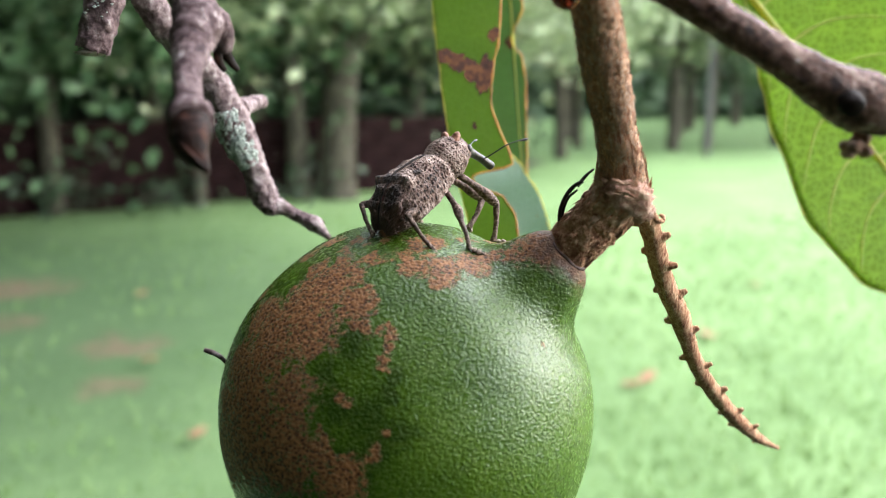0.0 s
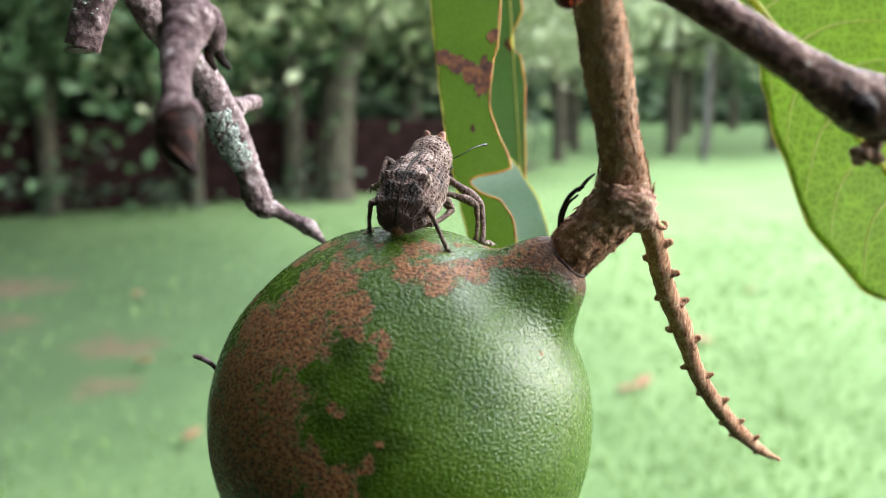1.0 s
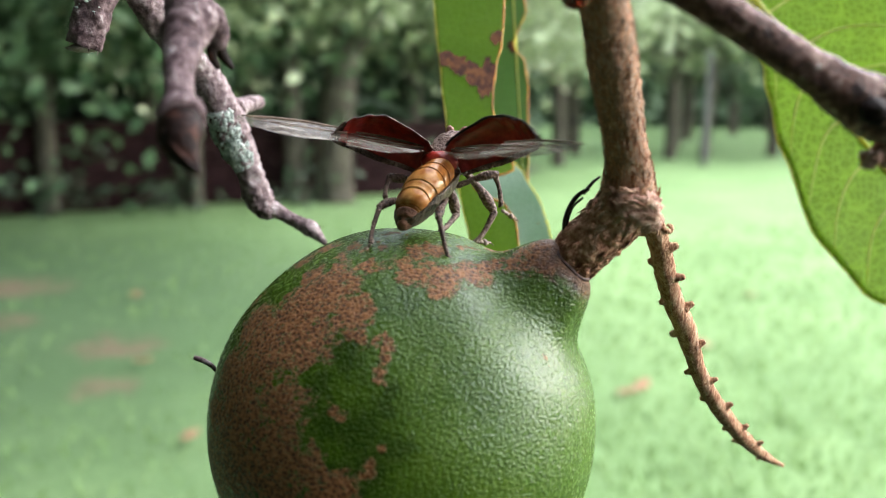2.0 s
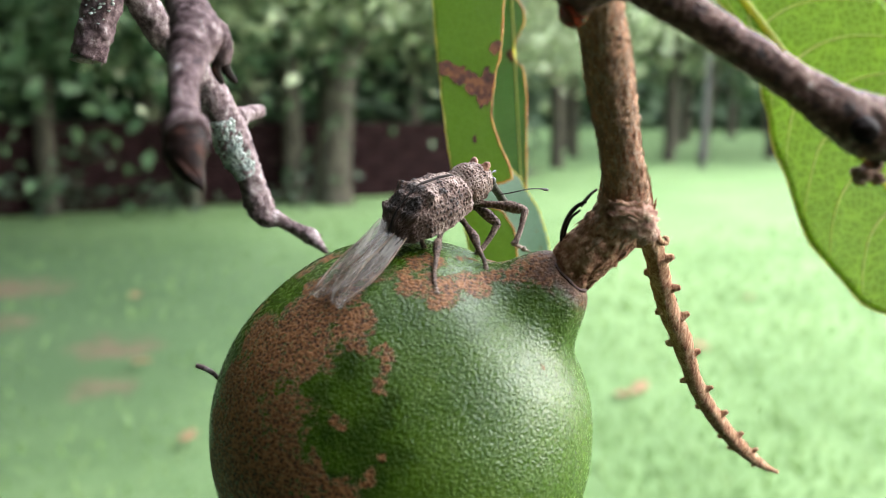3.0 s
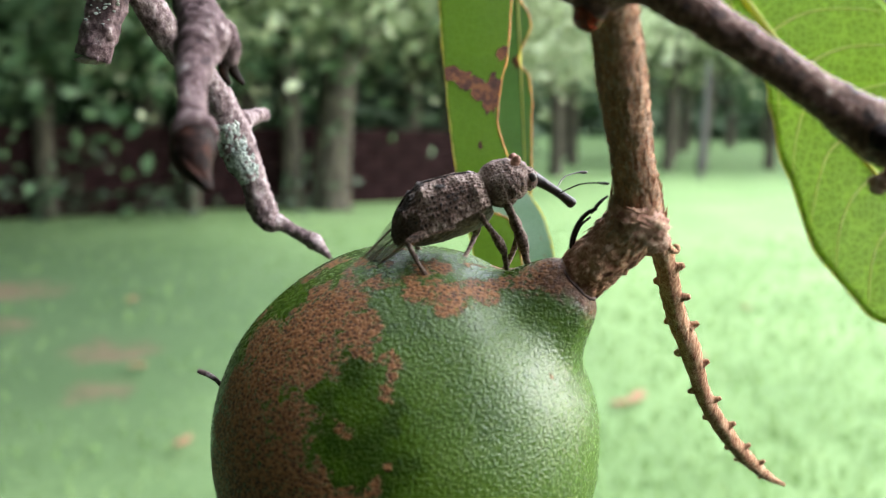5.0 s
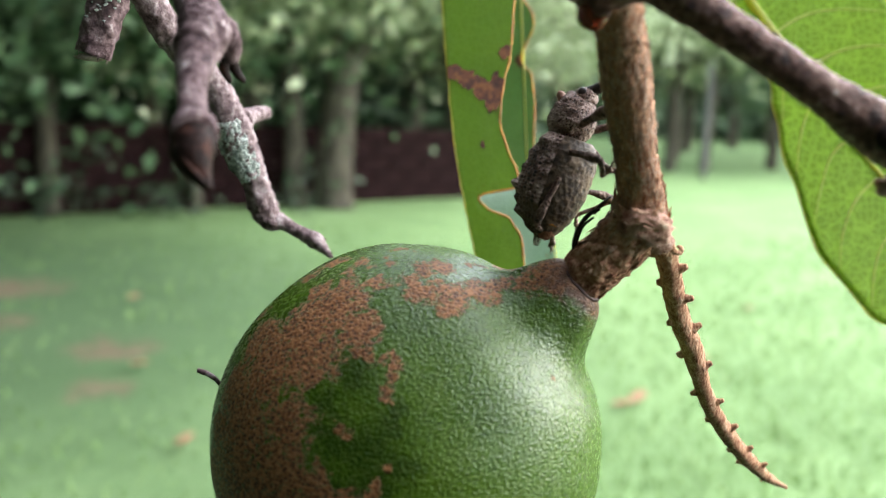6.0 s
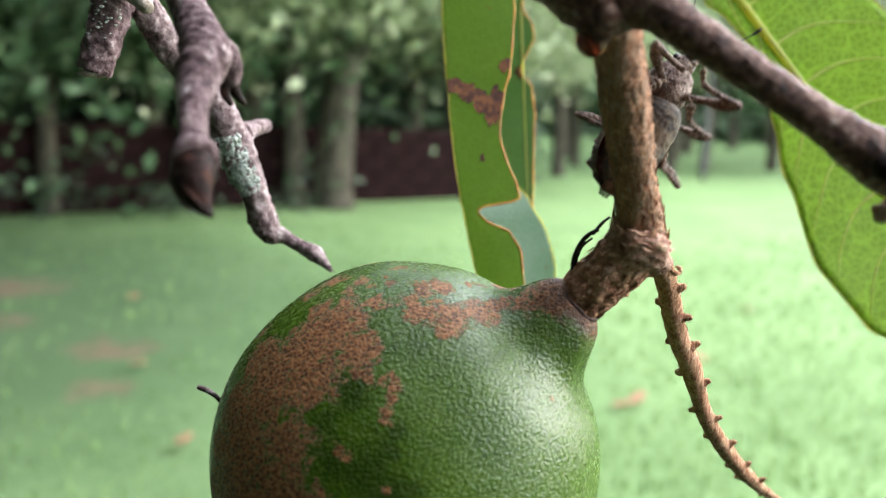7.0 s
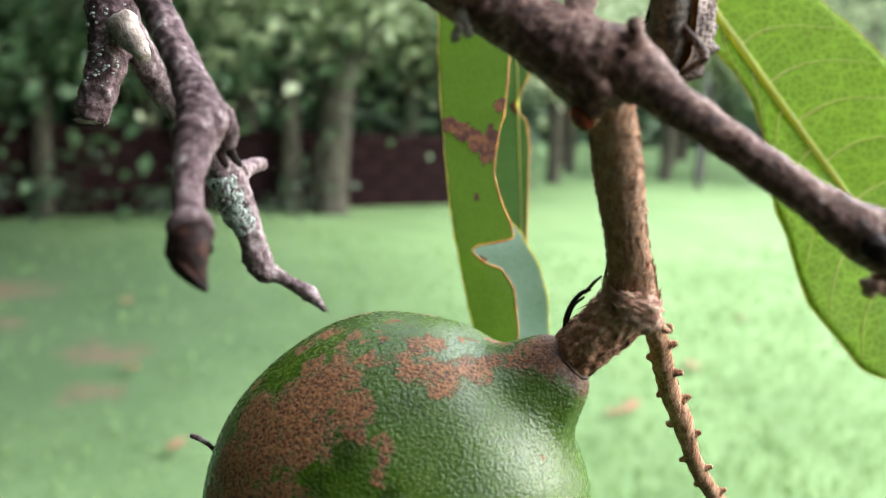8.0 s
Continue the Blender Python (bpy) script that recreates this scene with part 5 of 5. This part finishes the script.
cases, wings = {}, {}
for s, side in ((1, "right"), (-1, "left")):
    bm = bmesh.new()
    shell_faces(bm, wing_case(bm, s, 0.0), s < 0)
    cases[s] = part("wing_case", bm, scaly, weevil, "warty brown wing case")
    bm = bmesh.new()
    shell_faces(bm, [row[:-2] for row in wing_case(bm, s, 0.16, 2)[:-7]], s > 0)
    bmesh.ops.delete(bm, geom=[v for v in bm.verts if not v.link_faces], context="VERTS")
    part("lining", bm, lining_mat, cases[s], "glossy dark red inner side")
    for name, L, w0, w1, w2 in (("wing_base", 6.2, 0.8, 1.8, 1.9), ("wing_tip", 8.6, 1.8, 2.1, 0.5)):
        bm = bmesh.new()
        grid = []
        for i in range(25):
            u = i / 24
            w = w0 + (w1 - w0) * min(1, u * 2.2) if u < 0.45 else w1 + (w2 - w1) * ((u - 0.45) / 0.55) ** 1.6
            row = []
            for k in range(9):
                f = k / 8
                x = s * (0.35 - f) * w * 1.5
                row.append(bm.verts.new((x * MM, -L * u * MM, (0.12 * math.sin(f * 9 + u * 3) * (0.4 + f)) * MM)))
            grid.append(row)
        shell_faces(bm, grid, s > 0)
        bmesh.ops.solidify(bm, geom=bm.faces[:], thickness=0.02 * MM)
        ob = part(name, bm, membrane, weevil, "clear folded flight wing")
        for q in ([(s * 0.5 * w0, 0, 0.05, 0.08), (s * 0.46 * w1, -L * 0.5, 0.05, 0.1), (s * 0.4 * w2, -L * 0.97, 0.05, 0.04)],
                  [(0, 0, 0.08, 0.06), (-s * 0.15 * w1, -L * 0.5, 0.08, 0.045), (-s * 0.2 * w2, -L * 0.9, 0.05, 0.02)]):
            part("wing_vein", tube(bmesh.new(), q, 6, 6), vein_mat, ob, "thin brown wing vein")
        wings[s, name] = ob

seam = [(-HINGE[0], 3.05 - 7.75 * u - HINGE[1], table(CROWN, u) - 0.03 - HINGE[2], 0.1) for u in (0.04, 0.12, 0.25, 0.4, 0.55, 0.66, 0.75, 0.85, 0.93, 0.99)]
part("seam", tube(bmesh.new(), seam, 8, 6, 0.15, 3), black_fibre, cases[1], "dark seam between the wing cases")

legs = {}
for s in (1, -1):
    for k in (1, 2, 3):
        a, b, w = FEMUR[k], TIBIA[k], (1.0, 0.8, 0.74)[k - 1]
        seed = 80 + k + (10 if s < 0 else 0)
        th = limb_piece("thigh", [(0, 0, -0.2, 0.26 * w), (0, 0, 0.3, 0.3 * w), (0, 0.1, a * 0.42, 0.3 * w), (0, 0.14, a * 0.7, 0.47 * w), (0, 0.04, a * 0.93, 0.38 * w), (0, 0, a + 0.1, 0.24 * w)], scaly_leg, seed, 26)
        sh = limb_piece("shin", [(0, 0, -0.1, 0.26 * w), (0, 0, 0.25, 0.29 * w), (0, 0.12, b * 0.5, 0.22 * w), (0, 0.08, b * 0.85, 0.23 * w), (0, 0, b, 0.27 * w), (0, 0, b + 0.08, 0.14)], scaly_leg, seed + 3, 16)
        bm = bmesh.new()
        for j, (z, r) in enumerate(((0.15, 0.2), (0.5, 0.25), (0.9, 0.34))):
            lump(bm, (0, 0, z), (r * 1.25, r * 0.7, 0.25), rough=0.2, grain=2, u=10, v=7, seed=j)
        tube(bm, [(0, 0, 0.8, 0.1), (0, 0.03, 1.15, 0.09), (0, 0, 1.4, 0.12)], 8, 4)
        for c in (-1, 1):
            tube(bm, [(c * 0.05, 0, 1.38, 0.06), (c * 0.17, 0, 1.55, 0.05), (c * 0.2, -0.12, 1.7, 0.015)], 6, 4)
        ft = part("foot", bm, tarsal, weevil, "lobed foot with two claws")
        legs[s, k] = (th, sh, ft)


# ---- what moves ----
def axis_pose(at, way, up):
    """A pose whose z axis runs along way, with y towards up."""
    z = Vector(way).normalized()
    x = Vector(up).cross(z)
    x = x.normalized() if x.length > 1e-6 else z.orthogonal().normalized()
    m = Matrix((x, z.cross(x), z)).transposed().to_4x4()
    m.translation = Vector(at) * MM
    return m


def between(rows, t):
    """The value at t seconds in rows of (seconds, numbers...)."""
    if t <= rows[0][0]:
        return Vector(rows[0][1:])
    for a, b in zip(rows, rows[1:]):
        if t <= b[0]:
            k = (t - a[0]) / (b[0] - a[0])
            return Vector(a[1:]).lerp(Vector(b[1:]), k)
    return Vector(rows[-1][1:])


def between_poses(rows, t):
    """The pose at t seconds in rows of (seconds, pose)."""
    for a, b in zip(rows, rows[1:]):
        if a[0] <= t <= b[0]:
            return a[1].lerp(b[1], (t - a[0]) / (b[0] - a[0]))
    return rows[-1][1]


def leg_rows(s, k, body, feet, free, bends):
    """Thigh, shin and foot, bent so that the foot stands at its place in the world, or, from the time free on, at a place on the body."""
    out = ([], [], [])
    a, b = FEMUR[k], TIBIA[k]
    hip = Vector((s * COXA[k][0], COXA[k][1], COXA[k][2]))
    for t, m in body:
        q = between(feet, t)
        foot = q if t >= free else m.inverted() @ (q * MM) / MM
        way = foot - hip
        d = min(max(way.length, abs(a - b) + 0.3), a + b - 0.02)
        way.normalize()
        pole = Vector(bends[k])
        pole.x *= s
        pole = (pole - way * pole.dot(way)).normalized()
        c = (a * a + d * d - b * b) / (2 * a * d)
        knee = hip + way * a * c + pole * a * math.sqrt(max(0, 1 - c * c))
        ankle = hip + way * d
        out[0].append((t, axis_pose(hip, knee - hip, pole)))
        out[1].append((t, axis_pose(knee, ankle - knee, pole)))
        toe = Vector((s * 0.6, (1.0, 0.4, -0.5)[k - 1], -0.35))
        if free == 0:
            toe = Vector((-s * 0.3, 1.0, 0.1))
        out[2].append((t, axis_pose(ankle, toe + (ankle - knee).normalized() * 0.35, pole)))
    return out


def motions():
    """The weevil walks over the fruit, spreads its wings, folds them, climbs the stalk and goes round behind it."""
    body_rows = [
        (0, 0.55, -1.01, 19.18, 24.74, -2.68, -44.04),
        (0.3, 0.66, -0.92, 19.11, 22.65, 0.3, -39.95),
        (0.5, 0.67, -0.8, 19.14, 23.76, 0.35, -30.8),
        (0.8, 0.84, -0.62, 19.45, 24.47, 0.63, -18.51),
        (1, 0.93, -0.53, 19.63, 21.78, 2.68, -16.66),
        (1.2, 0.91, -0.49, 19.63, 17.78, 2.68, -16.76),
        (1.3, 1.76, 0.32, 21.15, 18, -3.49, -17.98),
        (1.4, 2, 0.32, 21.11, 18, -3.49, -15.98),
        (1.5, 2.08, 0.27, 20.97, 18, -3.49, -15.58),
        (1.6, 2, 0.21, 21.12, 19, -2.04, -15.95),
        (1.7, 1.84, 0.15, 21.29, 20.2, -0.58, -16.23),
        (1.9, 1.71, -0.28, 20.53, 22.7, -0.58, -26.13),
        (2.3, 1.6, -0.6, 19.6, 18, 6, -34),
        (2.8, 1.61, -1.29, 18.76, 12.96, 16.51, -53.01),
        (3, 2.02, -1.05, 19.32, 13.46, 12.41, -41.61),
        (3.2, 2.06, -0.98, 19.56, 12.76, 11.61, -39.91),
        (3.5, 1.8, -0.76, 20.09, 15.66, 4.41, -24.81),
        (4, 1.63, -0.9, 20, 12.85, 6.03, -26.53),
        (4.2, 1.03, -0.98, 19.86, 10.64, 7.14, -27.84),
        (4.4, 1.17, -1.15, 20.03, 13.14, 12.65, -38.35),
        (4.5, 1.31, -1.27, 20.03, 13.93, 15.65, -44.76),
        (4.6, 0.89, -2.29, 19.93, 10.74, 9.01, -67.49),
        (4.7, 0.66, -2.84, 19.88, 9.02, 5.43, -79.74),
        (5, 2.6, -3.2, 20, 18, 4, -84),
        (5.4, 5.6, -2.2, 20.6, 32, -14, -76),
        (5.8, 9.89, -1.4, 22.22, 65.69, -16.74, -113.06),
        (6, 10.43, -1.4, 22.14, 73.15, -15.31, -123.58),
        (6.2, 12.33, -1.2, 24.03, 73.11, -15.27, -123.45),
        (6.5, 13.39, -1.2, 25.08, 76.79, -11.75, -125.22),
        (6.8, 13.5, -1.2, 25.04, 76.79, -11.75, -125.22),
        (6.9, 15.22, -1.2, 25.71, 75.79, -23.54, -140.03),
        (7, 16.68, -1.4, 26.77, 88.37, -31.59, -170.3),
        (7.1, 18.55, -3, 27.65, 101.25, -14.27, 156.04),
        (7.2, 20.33, -4, 28.82, 93.98, 0.74, 124.51),
        (7.4, 19.54, -5, 31.49, 90.87, 1.48, 120.47),
        (7.5, 19.16, -5.2, 31.87, 90.87, 1.48, 120.47),
        (7.6, 19.13, -5.5, 33.8, 90, -0, 120.47),
        (7.8, 18.74, -6, 36.93, 90, -0, 120.47),
        (8, 18.49, -6.2, 39.21, 90, -0, 120.47)]
    body = [(t, pose(x * MM, y * MM, z * MM, rx, ry, rz)) for t, x, y, z, rx, ry, rz in body_rows]
    walk(weevil, body)
    pose_at = dict(body)
    pose_at[1.8] = pose_at[1.7].lerp(pose_at[1.9], 0.5)

    # where the feet stand, in millimetres; after each list's last world place they hold on beside the body
    feet = {
        (1, 1): [(0, 7.32, 1.78, 14.38), (0.5, 7.15, 1.84, 14.46), (1, 6.56, 1.84, 14.74), (1.5, 4, 2.13, 15.59), (1.7, 3.68, 2.12, 15.67), (2.3, 7.77, 1.56, 14.35), (2.8, 10.36, -4.5, 17.88), (3.2, 7.19, 1.98, 14.42), (3.5, 7.26, 2.04, 14.38), (4, 7.32, 1.9, 14.36), (4.3, 7.05, 1.85, 14.51), (4.5, 9.75, -4, 18.88), (4.7, 9.02, -5.19, 12.46), (5.4, 10.74, 0.45, 12.38), (5.8, 14.4, -3.68, 25.42), (6, 14.49, -3.5, 26.45), (6.2, 14.69, -2.79, 27.01)],
        (1, 2): [(0, 5.21, -5.03, 14.53), (0.5, 6.15, -1.95, 14.9), (1, 6.03, 1.96, 14.95), (1.2, 6.97, -2, 18.18), (1.3, 7.99, -2, 19.52), (1.5, 8.29, -2, 20.52), (1.7, 8.42, 0, 21.71), (2.3, 7.12, 2, 14.63), (2.8, 6.43, -5.33, 13.92), (3.2, 6.84, -4.17, 14.12), (3.5, 6.67, 2.2, 14.64), (4, 6.64, 2.1, 14.67), (4.3, 6.43, 2.02, 14.77), (4.5, 6.17, -4.51, 14.32), (4.7, 5.86, -5, 14.29), (5.4, 9.58, 1.27, 13.24), (5.8, 13.44, -3.5, 19.55), (6, 14, -3.83, 22.49), (6.2, 14.8, -3.45, 23.26)],
        (1, 3): [(0, 2.2, -5.77, 15.01), (0.5, 3.22, -5.71, 14.86), (1, 3.67, -4.83, 15.06), (1.5, 3.65, -4.33, 15.22), (1.7, 3.79, -2.81, 15.53), (2.3, 3.34, -7.48, 14.2), (2.8, 2.85, -8.17, 13.74), (3.2, 2.05, -7.64, 14.18), (3.5, 2.16, -7.04, 14.47), (4, 2.05, -7.31, 14.35), (4.3, 1.78, -7.31, 14.39), (4.5, 2.07, -7.36, 14.32), (4.7, -1.29, -7.43, 14.38), (5.4, 5.29, -4.06, 14.98), (5.8, 9.32, 1.05, 13.45), (6, 10.88, -1.41, 17.59), (6.2, 13.87, -1.74, 19.18)],
        (-1, 1): [(0, 5.18, 1.96, 15.43), (0.5, 3.12, 2.17, 15.95), (1.2, 1.87, 2.27, 16.13), (1.5, 1.49, 2.27, 16.01), (1.7, 1.65, 2.15, 16.01), (2.3, 4.3, 1.16, 15.78), (2.8, 6.07, -1.34, 15.17), (3.5, 5.48, 2.24, 15.29), (4.7, 6.17, 0.98, 14.99), (5.4, 9.52, 0.59, 13.33), (5.8, 14.7, -0.99, 26.86), (6, 14.59, -0.88, 27.5), (6.2, 15.13, -0.13, 28.31)],
        (-1, 2): [(0, 0.89, 2.27, 16.21), (0.5, -0.62, 2.18, 16.24), (1.3, -2.61, 2, 21.54), (1.5, -3.82, 2, 22.31), (1.7, -3.24, 3, 21.58), (2.3, 0.73, -3.48, 16), (2.8, 2.02, -3.41, 15.91), (3.5, 0.56, -1.07, 16.35), (4.5, 0.59, -2.04, 16.26), (4.7, 1.91, -3.01, 16), (5.4, 7.24, 1.67, 14.61), (5.8, 14.72, -0.13, 21.35), (6, 15.13, 0.1, 22.69), (6.2, 15.52, 0.24, 23.48)],
        (-1, 3): [(0, -2.55, -3.11, 15.73), (0.5, -3.35, -2.25, 15.89), (1, -2.54, -0.88, 16.01), (1.5, -1.81, -3.41, 15.77), (1.7, -1.83, -1.54, 16.06), (2.3, -2.96, -5.8, 15.05), (2.8, -2.98, -5.98, 14.97), (3.5, -2.4, -0.95, 16.03), (4, -2.71, -1.02, 15.98), (4.7, -2.12, -1.22, 16.05), (5.4, 4.51, -0.94, 15.73), (5.8, 12.22, 1.14, 18.19), (6, 13.07, 1.26, 18.9), (6.2, 14.74, 0.73, 19.35)],
    }
    held = {1: (0.8, 5.0, -3.2), 2: (1.7, 2.6, -2.2), 3: (1.9, -1.4, -2.2)}
    for (s, k), world in feet.items():
        h = held[k]
        grip = [(5.5, s * h[0], h[1], h[2]), (5.8, s * h[0], h[1] + 0.4, h[2]), (6.0, s * h[0] * 1.1, h[1] - 0.3, h[2]), (6.2, s * h[0] * 1.4, h[1] + 0.4, h[2]),
                (6.8, s * h[0] * 1.4, h[1], h[2]), (7.0, s * h[0] * 1.2, h[1] + 0.5, h[2]), (7.2, s * h[0], h[1] - 0.5, h[2]), (7.4, s * h[0], h[1] + 0.5, h[2]), (7.6, s * h[0] * 1.2, h[1] - 0.4, h[2]), (8.0, s * h[0], h[1], h[2])]
        if k == 3:
            grip = [r if r[0] < 7.1 else (r[0], s * 1.6, -4.2 + 0.4 * math.sin(r[0] * 9), -2.9) for r in grip]
        on_fruit = leg_rows(s, k, [r for r in body if r[0] < 5.5], world, 99, {1: (0.2, 1.0, 0.7), 2: (0.7, 0.6, 0.45), 3: (0.3, -1.0, 0.35)})
        bends = {1: (0.25, 0.5, -1.0), 2: (1.0, 0.3, 0.1), 3: (1.0, -0.5, 0.0)}
        across = leg_rows(s, k, [r for r in body if 5.5 <= r[0] < 6.1], world, 99, bends)
        on_stalk = leg_rows(s, k, [r for r in body if r[0] >= 6.1], grip, 0, bends)
        for ob, p, q, r in zip(legs[s, k], on_fruit, across, on_stalk):
            walk(ob, p + q + r)

    for s in (1, -1):
        # wing cases: the way the tail end points, and the way the inner side looks
        def case(tail, inner):
            y = -Vector((s * tail[0], tail[1], tail[2])).normalized()
            z = -Vector((s * inner[0], inner[1], inner[2]))
            z = (z - y * z.dot(y)).normalized()
            m = Matrix((y.cross(z), y, z)).transposed().to_4x4()
            m.translation = Vector((s * HINGE[0], HINGE[1], HINGE[2])) * MM
            return m
        shut, half_open = case((0, -1, 0), (0, 0, -1)), case((0.55, -0.6, 0.5), (0.3, -0.55, -0.7))

        def raised(t, tail, inner):
            turn = pose_at[t].to_3x3().transposed()
            y = -(turn @ Vector(tail)).normalized()
            z = -(turn @ Vector(inner))
            z = (z - y * z.dot(y)).normalized()
            m = Matrix((y.cross(z), y, z)).transposed().to_4x4()
            m.translation = Vector((s * HINGE[0], HINGE[1], HINGE[2])) * MM
            return m
        if s < 0:
            beat = ((1.4, (-0.72, 0.35, 0.62), (0.2, -0.65, -0.7)), (1.5, (-0.8, 0.35, 0.48), (0.15, -0.5, -0.85)), (1.6, (-0.72, 0.2, 0.65), (-0.35, 0.1, -0.75)), (1.7, (-0.74, 0.15, 0.66), (-0.35, 0.6, -0.55)), (1.9, (-0.8, 0.1, 0.4), (0.0, -0.3, -0.8)))
        else:
            beat = ((1.4, (0.68, 0.5, 0.4), (-0.2, -0.9, -0.2)), (1.5, (0.7, 0.6, 0.22), (-0.2, -0.85, -0.1)), (1.6, (0.75, 0.45, 0.45), (0.1, -0.8, -0.5)), (1.7, (0.82, 0.35, 0.42), (0.25, -0.35, -0.9)), (1.9, (0.8, 0.1, 0.4), (0.0, -0.3, -0.8)))
        walk(cases[s], [(0, shut), (1.2, shut), (1.3, half_open)] + [(t, raised(t, *q)) for t, *q in beat] + [(2.15, half_open), (2.4, shut), (8, shut)])

        # flight wings: slid in under the cases, spread, trailing behind, drawn in again
        def wing(x, y, z, yaw, lift, roll=0.0):
            m = Matrix.Rotation(radians(s * yaw), 4, "Z") @ Matrix.Rotation(radians(-lift), 4, "X") @ Matrix.Rotation(radians(s * roll), 4, "Y")
            m.translation = Vector((s * x, y, z)) * MM
            return m

        def flown(t, along, face):
            """Base and tip of a wing that points along, at time t."""
            turn = pose_at[t].to_3x3().transposed()
            y = -(turn @ Vector(along)).normalized()
            z = turn @ Vector(face)
            z = (z - y * z.dot(y)).normalized()
            m = Matrix((y.cross(z), y, z)).transposed().to_4x4()
            n = m.copy()
            m.translation = Vector((s * 1.3, 2.4, 1.4)) * MM
            n.translation = (Vector((s * 1.3, 2.4, 1.4)) - y * 6.15) * MM
            return m, n
        if s < 0:
            wide = ((1.4, (-0.8, 0, 0.57), (0.3, -0.35, 0.9)), (1.5, (-0.92, 0, 0.39), (0.2, -0.4, 0.9)), (1.6, (-0.91, -0.05, 0.38), (0.2, -0.7, 0.7)), (1.7, (-0.97, -0.1, 0.17), (0, -0.8, 0.6)), (1.8, (-0.97, -0.1, 0.3), (0, -0.6, 0.8)))
        else:
            wide = ((1.4, (1, 0, -0.09), (0, -0.3, 0.9)), (1.5, (1, 0, -0.06), (0, -0.35, 0.9)), (1.6, (1, 0, 0.04), (0, -0.6, 0.8)), (1.7, (0.96, -0.15, -0.24), (0.2, -0.75, 0.6)), (1.8, (0.96, 0, -0.1), (0, -0.6, 0.8)))
        beats = [(t, *flown(t, *q)) for t, *q in wide]
        folded_a, folded_b = wing(0.6, 3.0, 0.5, 0, -8), wing(0.3, 5.6, 0.1, 0, -6)
        half_a, half_b = wing(1.3, 2.4, 1.6, 45, 20), wing(1.3 + 4.2, 2.4 - 4.2, 1.6 + 2.2, 45, 20)

        def trailing(t, along, out):
            """The wing's tip part, hanging out of the tail by so many millimetres."""
            m = between_poses(body, t)
            turn = m.to_3x3().transposed()
            way = (turn @ (Vector(along).normalized() + Vector((s * 0.1, 0, 0)))).normalized()
            z = turn @ Vector((s * 0.2, -0.6, 0.75))
            z = (z - way * z.dot(way)).normalized()
            n = Matrix((z.cross(way), -way, z)).transposed().to_4x4()
            n.translation = (Vector((s * 0.45, -4.0, -0.95 + 0.1 * s)) + way * (out - 8.6)) * MM
            return t, n
        hang = [trailing(*q) for q in (
            (2.5, (-0.72, -0.5, -0.48), 8.6), (2.8, (-0.72, -0.5, -0.48), 8.6), (3.2, (-0.52, -0.66, -0.54), 8.5), (3.5, (-0.32, -0.74, -0.58), 8.6), (4.0, (-0.31, -0.73, -0.61), 8.6), (4.3, (-0.34, -0.71, -0.62), 8.2), (4.5, (-0.56, -0.58, -0.6), 6.7), (4.7, (-0.79, 0.11, -0.6), 6.0))]
        in_b, tip_b = wing(0.3, 3.0, 0.4, -1, -12), wing(0.3, 3.3, 0.4, -1, -12)
        walk(wings[s, "wing_base"], [(0, folded_a), (1.22, folded_a), (1.3, half_a), *[(t, a) for t, a, b in beats], (2.1, half_a), (2.5, folded_a), (5.8, folded_a), (8, folded_a)])
        walk(wings[s, "wing_tip"], [(0, folded_b), (1.22, folded_b), (1.3, half_b), *[(t, b) for t, a, b in beats], (2.1, half_b), *hang, (5.8, in_b), (8, tip_b)])


motions()
